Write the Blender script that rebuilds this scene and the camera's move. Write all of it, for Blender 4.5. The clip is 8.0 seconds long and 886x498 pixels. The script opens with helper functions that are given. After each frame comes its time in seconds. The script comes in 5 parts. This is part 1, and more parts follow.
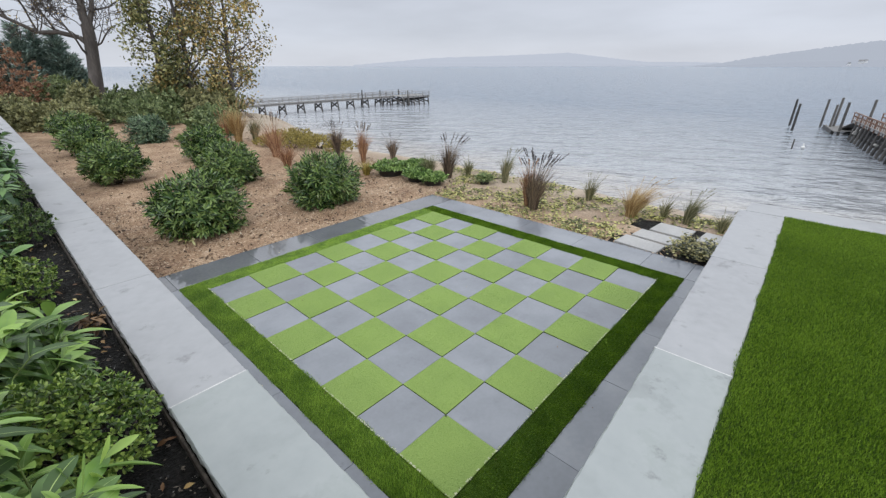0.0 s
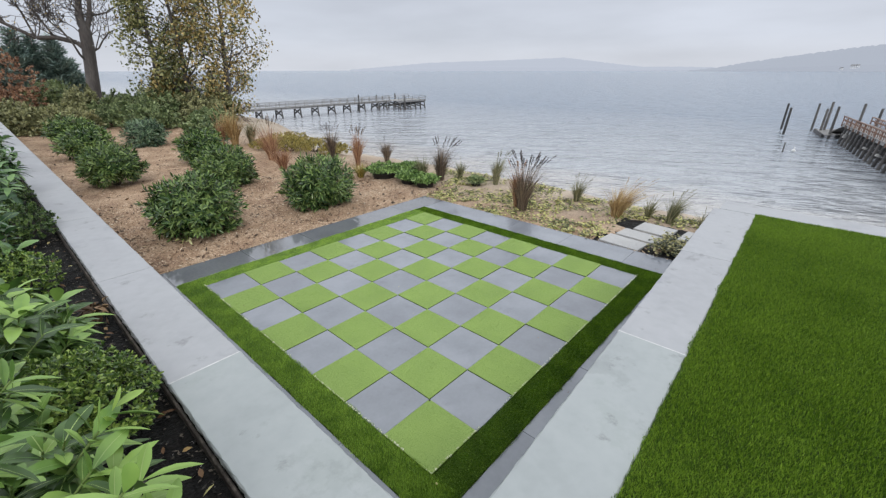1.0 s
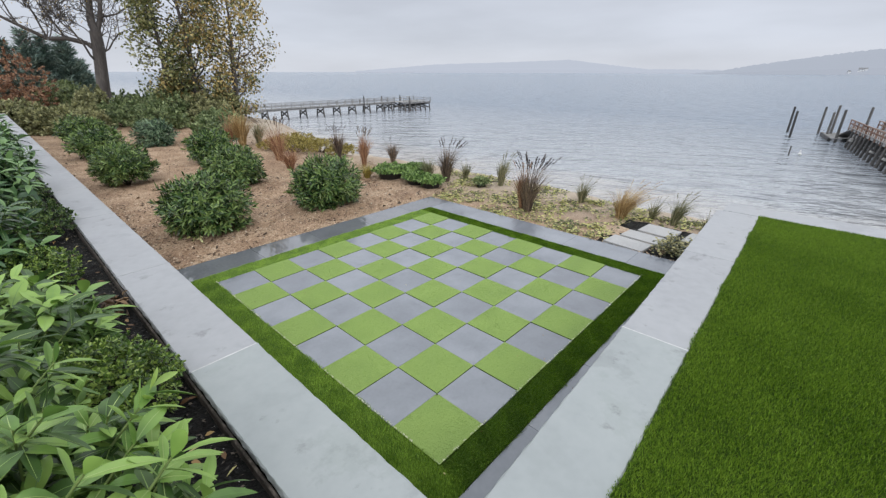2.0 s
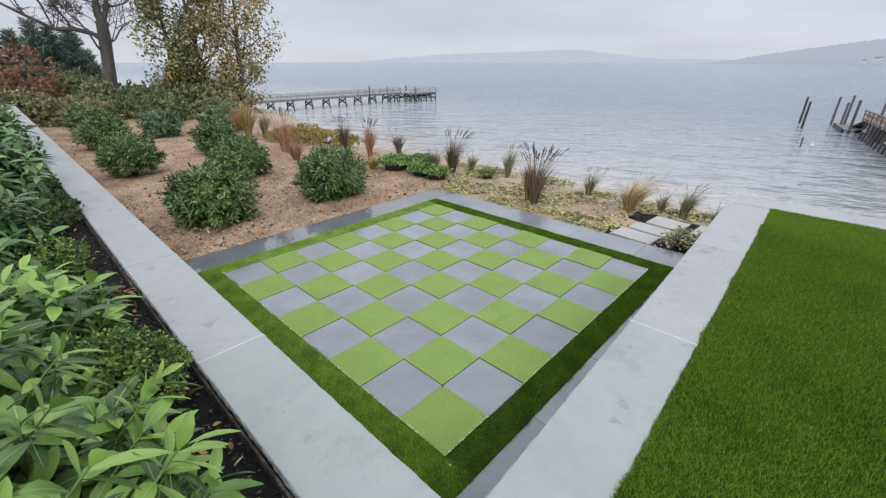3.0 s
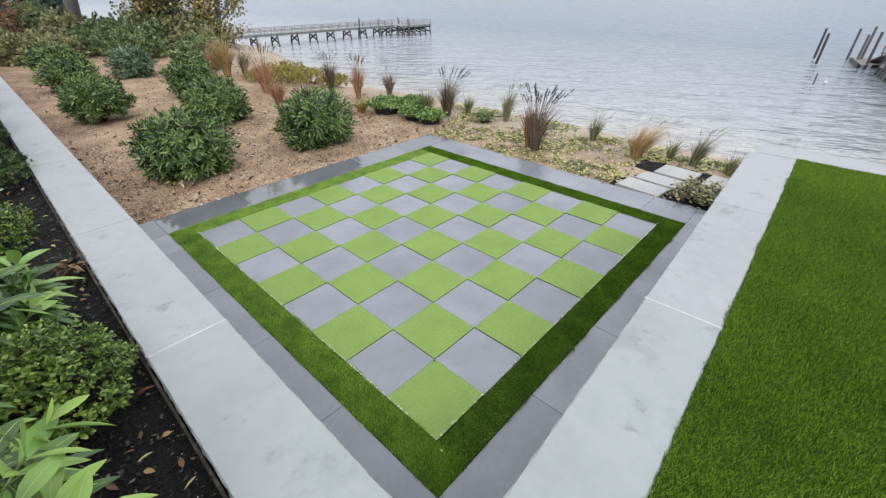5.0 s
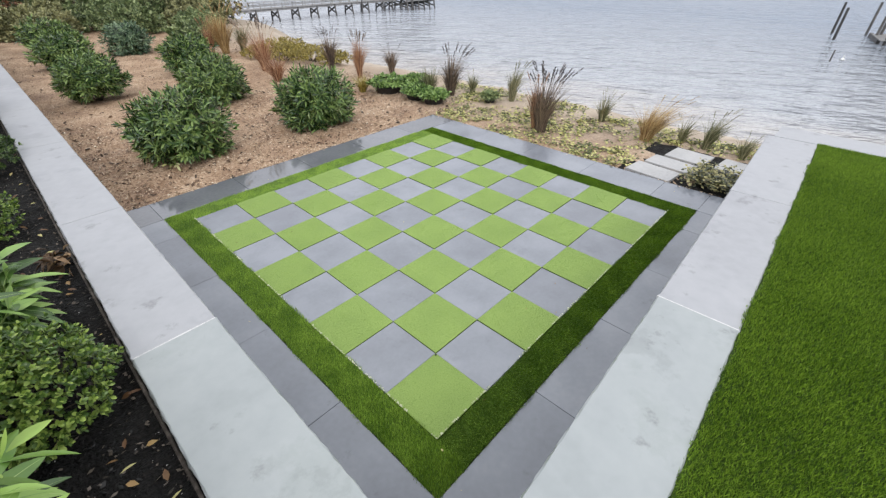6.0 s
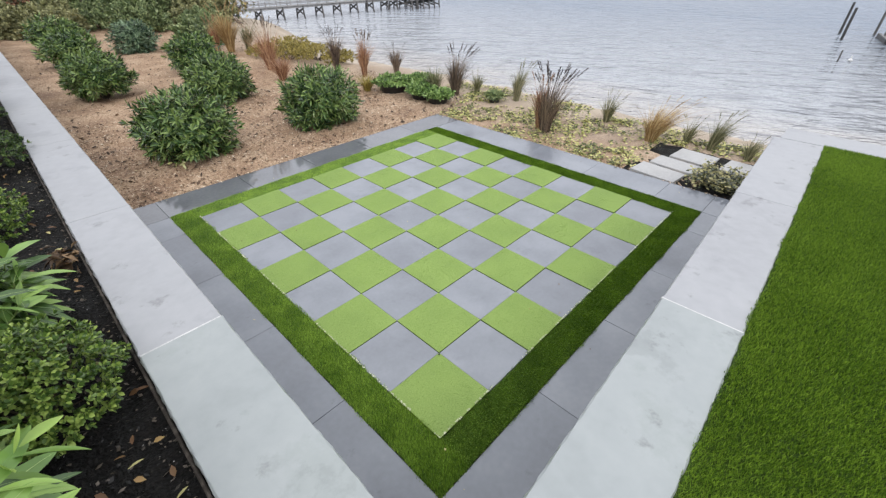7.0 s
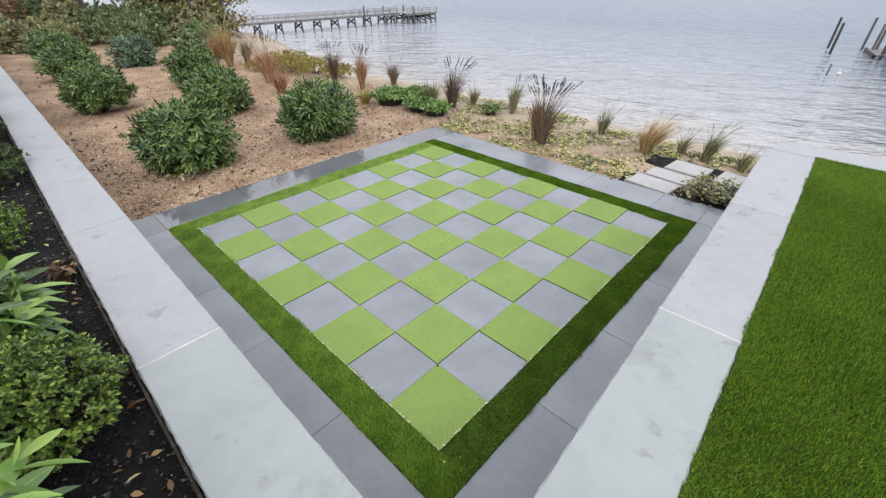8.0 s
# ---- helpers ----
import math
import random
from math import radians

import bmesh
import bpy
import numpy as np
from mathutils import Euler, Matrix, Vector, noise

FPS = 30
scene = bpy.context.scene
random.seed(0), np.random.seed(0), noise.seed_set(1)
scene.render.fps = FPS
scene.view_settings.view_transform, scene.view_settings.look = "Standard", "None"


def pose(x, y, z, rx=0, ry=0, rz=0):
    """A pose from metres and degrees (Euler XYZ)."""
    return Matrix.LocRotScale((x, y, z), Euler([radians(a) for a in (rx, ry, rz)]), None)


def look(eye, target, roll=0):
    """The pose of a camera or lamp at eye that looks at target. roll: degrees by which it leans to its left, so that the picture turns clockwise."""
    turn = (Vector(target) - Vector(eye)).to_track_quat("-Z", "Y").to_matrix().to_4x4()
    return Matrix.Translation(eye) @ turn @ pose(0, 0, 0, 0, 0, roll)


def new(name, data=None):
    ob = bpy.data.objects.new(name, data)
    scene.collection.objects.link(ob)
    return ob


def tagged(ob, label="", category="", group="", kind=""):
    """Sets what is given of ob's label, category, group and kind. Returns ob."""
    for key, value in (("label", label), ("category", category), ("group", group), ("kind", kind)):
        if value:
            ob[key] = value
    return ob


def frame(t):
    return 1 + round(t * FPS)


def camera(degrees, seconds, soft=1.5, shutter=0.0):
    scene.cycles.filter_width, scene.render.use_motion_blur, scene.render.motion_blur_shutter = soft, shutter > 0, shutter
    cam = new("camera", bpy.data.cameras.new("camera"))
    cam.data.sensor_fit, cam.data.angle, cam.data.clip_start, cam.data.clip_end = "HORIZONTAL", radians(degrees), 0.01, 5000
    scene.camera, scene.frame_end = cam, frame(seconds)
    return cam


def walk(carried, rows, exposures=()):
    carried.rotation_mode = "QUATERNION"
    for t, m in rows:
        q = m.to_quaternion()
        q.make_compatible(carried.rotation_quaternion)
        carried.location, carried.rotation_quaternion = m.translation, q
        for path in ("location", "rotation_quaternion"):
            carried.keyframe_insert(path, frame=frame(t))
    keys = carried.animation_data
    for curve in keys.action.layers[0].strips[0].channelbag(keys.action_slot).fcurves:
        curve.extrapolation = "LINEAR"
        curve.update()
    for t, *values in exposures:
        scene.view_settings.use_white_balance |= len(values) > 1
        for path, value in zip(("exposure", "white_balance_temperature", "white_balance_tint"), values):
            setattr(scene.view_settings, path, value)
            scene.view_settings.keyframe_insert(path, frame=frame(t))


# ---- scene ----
cam = camera(94.1, 8.0, 1.3)
PATH = [
    (0, (-1.31, -1.139, 2.52), (0.034, 0.098, 1.706), -0.1),
    (0.5, (-1.332, -1.272, 2.522), (0.021, -0.04, 1.714), -0.1),
    (1, (-1.395, -1.375, 2.528), (-0.036, -0.142, 1.731), -0.1),
    (1.5, (-1.494, -1.41, 2.538), (-0.138, -0.17, 1.749), -0.0),
    (3, (-1.481, -1.39, 2.53), (-0.162, -0.135, 1.703), -0.0),
    (3.5, (-1.377, -1.346, 2.514), (-0.076, -0.106, 1.637), -0.1),
    (4, (-1.292, -1.307, 2.507), (-0.008, -0.096, 1.566), -0.0),
    (4.5, (-1.226, -1.225, 2.499), (0.038, -0.045, 1.493), -0.2),
    (6, (-1.016, -1.034, 2.488), (0.17, 0.1, 1.344), -0.3),
    (6.5, (-1.011, -1.035, 2.491), (0.161, 0.103, 1.338), -0.3),
    (7, (-1.025, -1.031, 2.498), (0.149, 0.112, 1.351), -0.2),
    (7.5, (-1.036, -1.031, 2.506), (0.151, 0.116, 1.376), -0.1),
    (8, (-1.041, -1.034, 2.507), (0.165, 0.12, 1.404), -0.1),
]
walk(cam, [(t, look(eye, target, roll)) for t, eye, target, roll in PATH], [(0, 0.09, 6500, 10), (3, 0.10, 6500, 10), (4.5, 0.23, 6500, 10), (6, 0.34, 6600, 12), (8, 0.33, 6600, 12)])

# ---- world, sun ----
SKY_LEVEL = 1.0
world = bpy.data.worlds.new("overcast")
scene.world = world
world.use_nodes = True
wn, wl = world.node_tree.nodes, world.node_tree.links
wn.clear()
w_out = wn.new("ShaderNodeOutputWorld")
w_bg = wn.new("ShaderNodeBackground")
w_sky = wn.new("ShaderNodeTexSky")
w_sky.sky_type = "NISHITA"
w_sky.sun_disc = False
w_sky.sun_elevation = radians(42)
w_sky.sun_rotation = radians(200)
w_dim = wn.new("ShaderNodeMix")
w_dim.data_type, w_dim.blend_type = "RGBA", "MULTIPLY"
w_dim.inputs["Factor"].default_value = 1.0
w_dim.inputs["B"].default_value = (0.1, 0.1, 0.1, 1)
wl.new(w_sky.outputs["Color"], w_dim.inputs["A"])
w_tc = wn.new("ShaderNodeTexCoord")
w_sep = wn.new("ShaderNodeSeparateXYZ")
wl.new(w_tc.outputs["Generated"], w_sep.inputs["Vector"])
w_ramp = wn.new("ShaderNodeValToRGB")
w_ramp.color_ramp.elements[0].position = 0.0
w_ramp.color_ramp.elements[0].color = (0.635, 0.665, 0.735, 1)
w_ramp.color_ramp.elements[1].position = 0.75
w_ramp.color_ramp.elements[1].color = (1.05, 1.09, 1.13, 1)
for at_, col in ((0.06, (0.575, 0.61, 0.69, 1)), (0.14, (0.59, 0.625, 0.705, 1)), (0.26, (0.84, 0.875, 0.95, 1))):
    e = w_ramp.color_ramp.elements.new(at_)
    e.color = col
wl.new(w_sep.outputs["Z"], w_ramp.inputs["Fac"])
w_map = wn.new("ShaderNodeMapping")
w_map.inputs["Scale"].default_value = (1, 1, 5)
wl.new(w_tc.outputs["Generated"], w_map.inputs["Vector"])
w_noise = wn.new("ShaderNodeTexNoise")
w_noise.inputs["Scale"].default_value = 2.2
w_noise.inputs["Detail"].default_value = 5
wl.new(w_map.outputs["Vector"], w_noise.inputs["Vector"])
w_cl = wn.new("ShaderNodeMapRange")
w_cl.inputs["From Min"].default_value, w_cl.inputs["From Max"].default_value = 0.3, 0.7
w_cl.inputs["To Min"].default_value, w_cl.inputs["To Max"].default_value = 0.90, 1.12
wl.new(w_noise.outputs["Fac"], w_cl.inputs["Value"])
w_mul = wn.new("ShaderNodeMix")
w_mul.data_type, w_mul.blend_type = "RGBA", "MULTIPLY"
w_mul.inputs["Factor"].default_value = 1.0
wl.new(w_ramp.outputs["Color"], w_mul.inputs["A"])
wl.new(w_cl.outputs["Result"], w_mul.inputs["B"])
w_mix = wn.new("ShaderNodeMix")
w_mix.data_type = "RGBA"
w_mix.inputs["Factor"].default_value = 0.94
wl.new(w_dim.outputs["Result"], w_mix.inputs["A"])
wl.new(w_mul.outputs["Result"], w_mix.inputs["B"])
wl.new(w_mix.outputs["Result"], w_bg.inputs["Color"])
w_bg.inputs["Strength"].default_value = SKY_LEVEL
wl.new(w_bg.outputs["Background"], w_out.inputs["Surface"])

sun = new("sun", bpy.data.lights.new("sun", "SUN"))
sun.data.energy, sun.data.angle, sun.data.color = 0.7, radians(25), (1.0, 0.99, 0.97)
sun.matrix_world = look((-6, -9, 14), (2, 2, 0))

# ---- materials ----
rng = np.random.default_rng(11)


def material(name, colors, scale=3.0, fine=60.0, rough=(0.5, 0.7), bump=0.3, depth=0.01, rand=0.0, island=False, stretch=(1, 1, 1), metal=0.0, fine_mix=0.35, spec=0.5, span=(0.3, 0.7)):
    """A surface with colours mixed at two scales in metres, uneven gloss, fine relief."""
    m = bpy.data.materials.new(name)
    m.use_nodes = True
    n, l = m.node_tree.nodes, m.node_tree.links
    p = n["Principled BSDF"]
    p.inputs["Metallic"].default_value = metal
    p.inputs["Specular IOR Level"].default_value = spec
    geo = n.new("ShaderNodeNewGeometry")
    mp = n.new("ShaderNodeMapping")
    mp.inputs["Scale"].default_value = stretch
    l.new(geo.outputs["Position"], mp.inputs["Vector"])
    big, small = n.new("ShaderNodeTexNoise"), n.new("ShaderNodeTexNoise")
    for tex, s, d in ((big, scale, 4), (small, fine, 3)):
        tex.inputs["Scale"].default_value, tex.inputs["Detail"].default_value = s, d
        l.new(mp.outputs["Vector"], tex.inputs["Vector"])
    ramp = n.new("ShaderNodeValToRGB")
    els = ramp.color_ramp.elements
    k = len(colors)
    els[0].position, els[1].position = span
    els[0].color, els[1].color = (*colors[0], 1), (*colors[-1], 1)
    for i in range(1, k - 1):
        e = els.new(span[0] + (span[1] - span[0]) * i / (k - 1))
        e.color = (*colors[i], 1)
    mixv = n.new("ShaderNodeMix")
    mixv.inputs["Factor"].default_value = fine_mix
    l.new(big.outputs["Fac"], mixv.inputs["A"])
    l.new(small.outputs["Fac"], mixv.inputs["B"])
    fac = mixv.outputs["Result"]
    if rand or island:
        src = geo.outputs["Random Per Island"] if island else n.new("ShaderNodeObjectInfo").outputs["Random"]
        mr = n.new("ShaderNodeMapRange")
        mr.inputs["To Min"].default_value, mr.inputs["To Max"].default_value = -rand / 2, rand / 2
        l.new(src, mr.inputs["Value"])
        ad = n.new("ShaderNodeMath")
        ad.operation = "ADD"
        l.new(fac, ad.inputs[0])
        l.new(mr.outputs["Result"], ad.inputs[1])
        fac = ad.outputs["Value"]
    l.new(fac, ramp.inputs["Fac"])
    l.new(ramp.outputs["Color"], p.inputs["Base Color"])
    rr = n.new("ShaderNodeMapRange")
    rr.inputs["From Min"].default_value, rr.inputs["From Max"].default_value = 0.35, 0.65
    rr.inputs["To Min"].default_value, rr.inputs["To Max"].default_value = rough
    l.new(big.outputs["Fac"], rr.inputs["Value"])
    l.new(rr.outputs["Result"], p.inputs["Roughness"])
    if bump:
        b = n.new("ShaderNodeBump")
        b.inputs["Strength"].default_value, b.inputs["Distance"].default_value = bump, depth
        l.new(small.outputs["Fac"], b.inputs["Height"])
        l.new(b.outputs["Normal"], p.inputs["Normal"])
    return m


M_COPING = material("pale_wet_bluestone", [(0.29, 0.315, 0.32), (0.37, 0.40, 0.405), (0.43, 0.46, 0.46)], 1.3, 14, (0.28, 0.55), 0.15, 0.002, rand=0.16, span=(0.22, 0.78))


def stain(m, scale, lo, hi, dark):
    """Scuffs and damp blotches over a surface."""
    n, l = m.node_tree.nodes, m.node_tree.links
    p = n["Principled BSDF"]
    old = p.inputs["Base Color"].links[0].from_socket
    geo, t, mr, mx = n.new("ShaderNodeNewGeometry"), n.new("ShaderNodeTexNoise"), n.new("ShaderNodeMapRange"), n.new("ShaderNodeMix")
    t.inputs["Scale"].default_value, t.inputs["Detail"].default_value, t.inputs["Roughness"].default_value = scale, 8, 0.65
    l.new(geo.outputs["Position"], t.inputs["Vector"])
    mr.inputs["From Min"].default_value, mr.inputs["From Max"].default_value = lo, hi
    l.new(t.outputs["Fac"], mr.inputs["Value"])
    mx.data_type, mx.blend_type = "RGBA", "MULTIPLY"
    l.new(mr.outputs["Result"], mx.inputs["Factor"])
    l.new(old, mx.inputs["A"])
    mx.inputs["B"].default_value = (*dark, 1)
    l.new(mx.outputs["Result"], p.inputs["Base Color"])


stain(M_COPING, 4.5, 0.61, 0.70, (0.66, 0.65, 0.65))
stain(M_COPING, 2.4, 0.57, 0.62, (0.88, 0.88, 0.88))
stain(M_COPING, 1.3, 0.56, 0.60, (0.93, 0.94, 0.93))
M_COPING_LILAC = material("pale_lilac_bluestone", [(0.32, 0.325, 0.345), (0.40, 0.41, 0.43), (0.46, 0.468, 0.488)], 1.3, 14, (0.28, 0.55), 0.15, 0.002, rand=0.16, span=(0.22, 0.78))
stain(M_COPING_LILAC, 4.5, 0.61, 0.70, (0.66, 0.65, 0.65))
stain(M_COPING_LILAC, 2.0, 0.56, 0.62, (0.90, 0.90, 0.91))
M_TILE = material("dark_wet_bluestone", [(0.175, 0.19, 0.222), (0.215, 0.235, 0.27), (0.265, 0.285, 0.325)], 2.2, 30, (0.08, 0.22), 0.04, 0.001, rand=0.25, fine_mix=0.15)
M_SLAB = material("border_wet_bluestone", [(0.185, 0.20, 0.23), (0.23, 0.25, 0.285), (0.285, 0.305, 0.34)], 1.6, 26, (0.06, 0.2), 0.04, 0.001, rand=0.2, fine_mix=0.18)
M_SLAB_WET = material("rain_covered_bluestone", [(0.11, 0.115, 0.125), (0.15, 0.158, 0.175), (0.195, 0.205, 0.225)], 1.6, 26, (0.015, 0.07), 0.03, 0.001, rand=0.15)
M_SLAB_WET.node_tree.nodes["Principled BSDF"].inputs["IOR"].default_value = 1.95
M_TILE.node_tree.nodes["Principled BSDF"].inputs["IOR"].default_value = 1.92
M_SLAB.node_tree.nodes["Principled BSDF"].inputs["IOR"].default_value = 1.7
stain(M_SLAB, 5.0, 0.62, 0.72, (0.75, 0.75, 0.76))
stain(M_TILE, 4.0, 0.58, 0.75, (0.80, 0.80, 0.82))
M_STONE = material("pale_stepping_stone", [(0.36, 0.36, 0.365), (0.46, 0.46, 0.46), (0.54, 0.535, 0.53)], 2.0, 30, (0.35, 0.55), 0.15, 0.002, rand=0.15)
M_EDGE = material("wet_coping_side_brown", [(0.02, 0.016, 0.013), (0.06, 0.048, 0.04), (0.20, 0.17, 0.145)], 9, 45, (0.6, 0.9), 0.9, 0.01)
M_POT = material("black_plastic_pot", [(0.012, 0.012, 0.012), (0.025, 0.025, 0.025)], 8, 50, (0.35, 0.55), 0.1, 0.002)
M_FRAY = material("pale_turf_backing_fray", [(0.45, 0.50, 0.30), (0.70, 0.72, 0.52)], 8, 60, (0.7, 0.9), 0, rand=0.5, island=True)
M_MORTAR = material("mortar", [(0.46, 0.47, 0.47), (0.66, 0.66, 0.655), (0.78, 0.78, 0.77)], 10, 80)
M_BASE = material("dark_bedding", [(0.02, 0.022, 0.018), (0.05, 0.05, 0.045)], 8, 90, (0.7, 0.9))
M_WALL = material("wet_concrete_block", [(0.10, 0.095, 0.085), (0.16, 0.15, 0.14), (0.22, 0.21, 0.2)], 3, 40, (0.5, 0.8), 0.5, 0.006)
M_TURF_LIME = material("lime_short_turf", [(0.20, 0.31, 0.065), (0.265, 0.385, 0.095), (0.32, 0.45, 0.125)], 3, 120, (0.6, 0.8), 0.7, 0.006, fine_mix=0.5)
M_BLADE_LIME = material("lime_turf_blade", [(0.16, 0.28, 0.045), (0.25, 0.395, 0.08), (0.34, 0.48, 0.125)], 2.5, 40, (0.5, 0.6), 0, rand=0.7, island=True)
M_BLADE_DARK = material("border_turf_blade", [(0.08, 0.175, 0.012), (0.175, 0.32, 0.025), (0.34, 0.52, 0.065)], 5.0, 60, (0.45, 0.6), 0, rand=0.45, island=True, fine_mix=0.35, span=(0.33, 0.69))
M_BLADE_LAWN = material("lawn_blade", [(0.042, 0.105, 0.005), (0.128, 0.245, 0.011), (0.29, 0.445, 0.04)], 1.6, 60, (0.45, 0.6), 0, rand=0.75, island=True, fine_mix=0.5, span=(0.22, 0.78))
stain(M_BLADE_LIME, 6.5, 0.64, 0.72, (0.68, 0.74, 0.66))
M_TURF_BACK_AND_SHADE = material("turf_backing_and_side_shade", [(0.04, 0.09, 0.006), (0.08, 0.16, 0.012)], 3, 60, (0.8, 0.9))
M_LAWN_BACK = material("lawn_backing", [(0.02, 0.047, 0.003), (0.042, 0.082, 0.005)], 1.6, 40, (0.8, 0.9), 0.5, 0.01)
M_SOIL = material("black_mulch", [(0.003, 0.003, 0.003), (0.008, 0.0075, 0.007), (0.02, 0.017, 0.015)], 6, 55, (0.6, 0.9), 1.0, 0.03, fine_mix=0.6, spec=0.3)
M_CHIP_DARK = material("dark_chip", [(0.004, 0.004, 0.0035), (0.014, 0.012, 0.010), (0.14, 0.115, 0.09)], 5, 60, (0.5, 0.8), 0, rand=0.6, island=True)
M_CHIP = material("bark_chip", [(0.09, 0.05, 0.028), (0.33, 0.21, 0.13), (0.74, 0.60, 0.45)], 5, 60, (0.6, 0.85), 0, rand=0.7, island=True)
M_FLECK = material("pale_fleck", [(0.22, 0.21, 0.20), (0.45, 0.43, 0.41), (0.70, 0.68, 0.66)], 5, 60, (0.3, 0.6), 0, rand=0.7, island=True)
M_CLOD = material("dark_bark_piece", [(0.045, 0.028, 0.018), (0.13, 0.08, 0.05), (0.42, 0.30, 0.20)], 5, 60, (0.7, 0.9), 0, rand=0.6, island=True)
M_PALE_CHIP = material("pale_wood_chip", [(0.42, 0.30, 0.17), (0.62, 0.50, 0.34), (0.80, 0.72, 0.58)], 5, 60, (0.5, 0.8), 0, rand=0.8, island=True)
M_WOOD_GREY = material("weathered_wood", [(0.20, 0.195, 0.19), (0.30, 0.295, 0.29), (0.40, 0.39, 0.38)], 2, 18, (0.6, 0.85), 0.3, 0.004, rand=0.2)
M_PILE = material("dark_wet_timber", [(0.045, 0.044, 0.044), (0.092, 0.089, 0.087), (0.155, 0.147, 0.14)], 1.5, 12, (0.5, 0.8), 0.4, 0.01, rand=0.3)
M_RED_WOOD = material("reddish_wood", [(0.16, 0.085, 0.06), (0.25, 0.15, 0.11), (0.34, 0.23, 0.18)], 2, 18, (0.6, 0.85), 0.2, 0.004, rand=0.3)
M_BARNACLE = material("barnacle_crust", [(0.25, 0.24, 0.23), (0.55, 0.54, 0.52)], 4, 18, (0.7, 0.9), 0.6, 0.02)
M_WHITE = material("white_paint", [(0.7, 0.7, 0.7), (0.82, 0.82, 0.82)], 2, 20)
M_ROOF = material("grey_roof", [(0.2, 0.2, 0.21), (0.3, 0.3, 0.31)], 2, 20)
M_BARK = material("grey_brown_bark", [(0.05, 0.044, 0.042), (0.115, 0.102, 0.096), (0.20, 0.18, 0.168)], 2.5, 22, (0.7, 0.9), 0.8, 0.03, stretch=(1, 1, 0.25))
M_STEM = material("brown_stem", [(0.05, 0.04, 0.025), (0.12, 0.09, 0.06)], 8, 60, (0.6, 0.8), 0)
M_STEM_GREEN = material("green_stem", [(0.12, 0.18, 0.05), (0.25, 0.32, 0.10)], 8, 60, (0.4, 0.6), 0)


def leafy(name, colors, rough=(0.32, 0.5), scale=1.5, rand=0.75):
    return material(name, colors, scale, 12, rough, 0, rand=rand, island=True, fine_mix=0.3)


M_LAUREL = leafy("laurel_leaf", [(0.05, 0.105, 0.024), (0.14, 0.265, 0.055), (0.28, 0.44, 0.10)], (0.27, 0.42))
M_LAUREL_DEEP = leafy("deep_green_laurel_leaf", [(0.035, 0.085, 0.032), (0.095, 0.19, 0.068), (0.20, 0.335, 0.12)], (0.27, 0.42))
M_RIB = leafy("pale_leaf_midrib", [(0.16, 0.30, 0.08), (0.30, 0.44, 0.14), (0.42, 0.55, 0.20)], (0.4, 0.6))
M_LAUREL_NEW = leafy("young_laurel_leaf", [(0.16, 0.28, 0.05), (0.26, 0.40, 0.08), (0.36, 0.50, 0.12)], (0.28, 0.42))
M_BOX = leafy("boxwood_leaf", [(0.055, 0.11, 0.02), (0.145, 0.24, 0.045), (0.32, 0.43, 0.095)], (0.3, 0.5))
M_BOX_DARK = leafy("dark_boxwood_leaf", [(0.03, 0.065, 0.018), (0.075, 0.14, 0.035), (0.18, 0.26, 0.07)], (0.3, 0.5))
M_YELLOW_LEAF = leafy("pale_yellow_leaf", [(0.42, 0.40, 0.14), (0.58, 0.56, 0.24), (0.70, 0.68, 0.36)], (0.35, 0.5))
M_WITHERED = leafy("withered_leaf", [(0.07, 0.04, 0.02), (0.18, 0.105, 0.05), (0.34, 0.22, 0.11)], (0.5, 0.7))
M_SKIP = leafy("dark_laurel_leaf", [(0.028, 0.064, 0.018), (0.085, 0.165, 0.043), (0.245, 0.345, 0.105)], (0.2, 0.34))
M_SKIP_BLUE = leafy("bluish_laurel_leaf", [(0.04, 0.08, 0.045), (0.11, 0.185, 0.10), (0.24, 0.34, 0.20)], (0.2, 0.36))
M_HOSTA = leafy("fresh_green_leaf", [(0.07, 0.14, 0.035), (0.18, 0.30, 0.08), (0.33, 0.47, 0.16)], (0.35, 0.5))
M_COVER = leafy("yellow_green_groundcover", [(0.08, 0.10, 0.028), (0.28, 0.31, 0.08), (0.62, 0.59, 0.23)], (0.4, 0.6), rand=1.0)
M_COVER_DARK = leafy("bronze_groundcover", [(0.045, 0.055, 0.025), (0.18, 0.19, 0.065), (0.42, 0.38, 0.17)], (0.35, 0.55), rand=1.0)
M_GRASS_PURPLE = leafy("purple_brown_grass", [(0.06, 0.047, 0.042), (0.16, 0.115, 0.09), (0.31, 0.235, 0.16)], (0.5, 0.7))
M_GRASS_RUST = leafy("rust_grass", [(0.22, 0.10, 0.06), (0.42, 0.22, 0.12), (0.58, 0.37, 0.22)], (0.5, 0.7))
M_GRASS_TAN = leafy("golden_tan_grass", [(0.26, 0.16, 0.06), (0.46, 0.31, 0.13), (0.62, 0.47, 0.25)], (0.5, 0.7))
M_GRASS_GREEN = leafy("grey_green_grass", [(0.11, 0.12, 0.055), (0.23, 0.235, 0.12), (0.40, 0.37, 0.23)], (0.5, 0.7))
M_PLUME = leafy("dark_plume", [(0.03, 0.025, 0.028), (0.07, 0.055, 0.055), (0.14, 0.11, 0.10)], (0.7, 0.9))
M_YELLOW_LOW = leafy("yellow_autumn_leaf", [(0.19, 0.16, 0.035), (0.36, 0.29, 0.06), (0.50, 0.42, 0.13)], (0.4, 0.6))
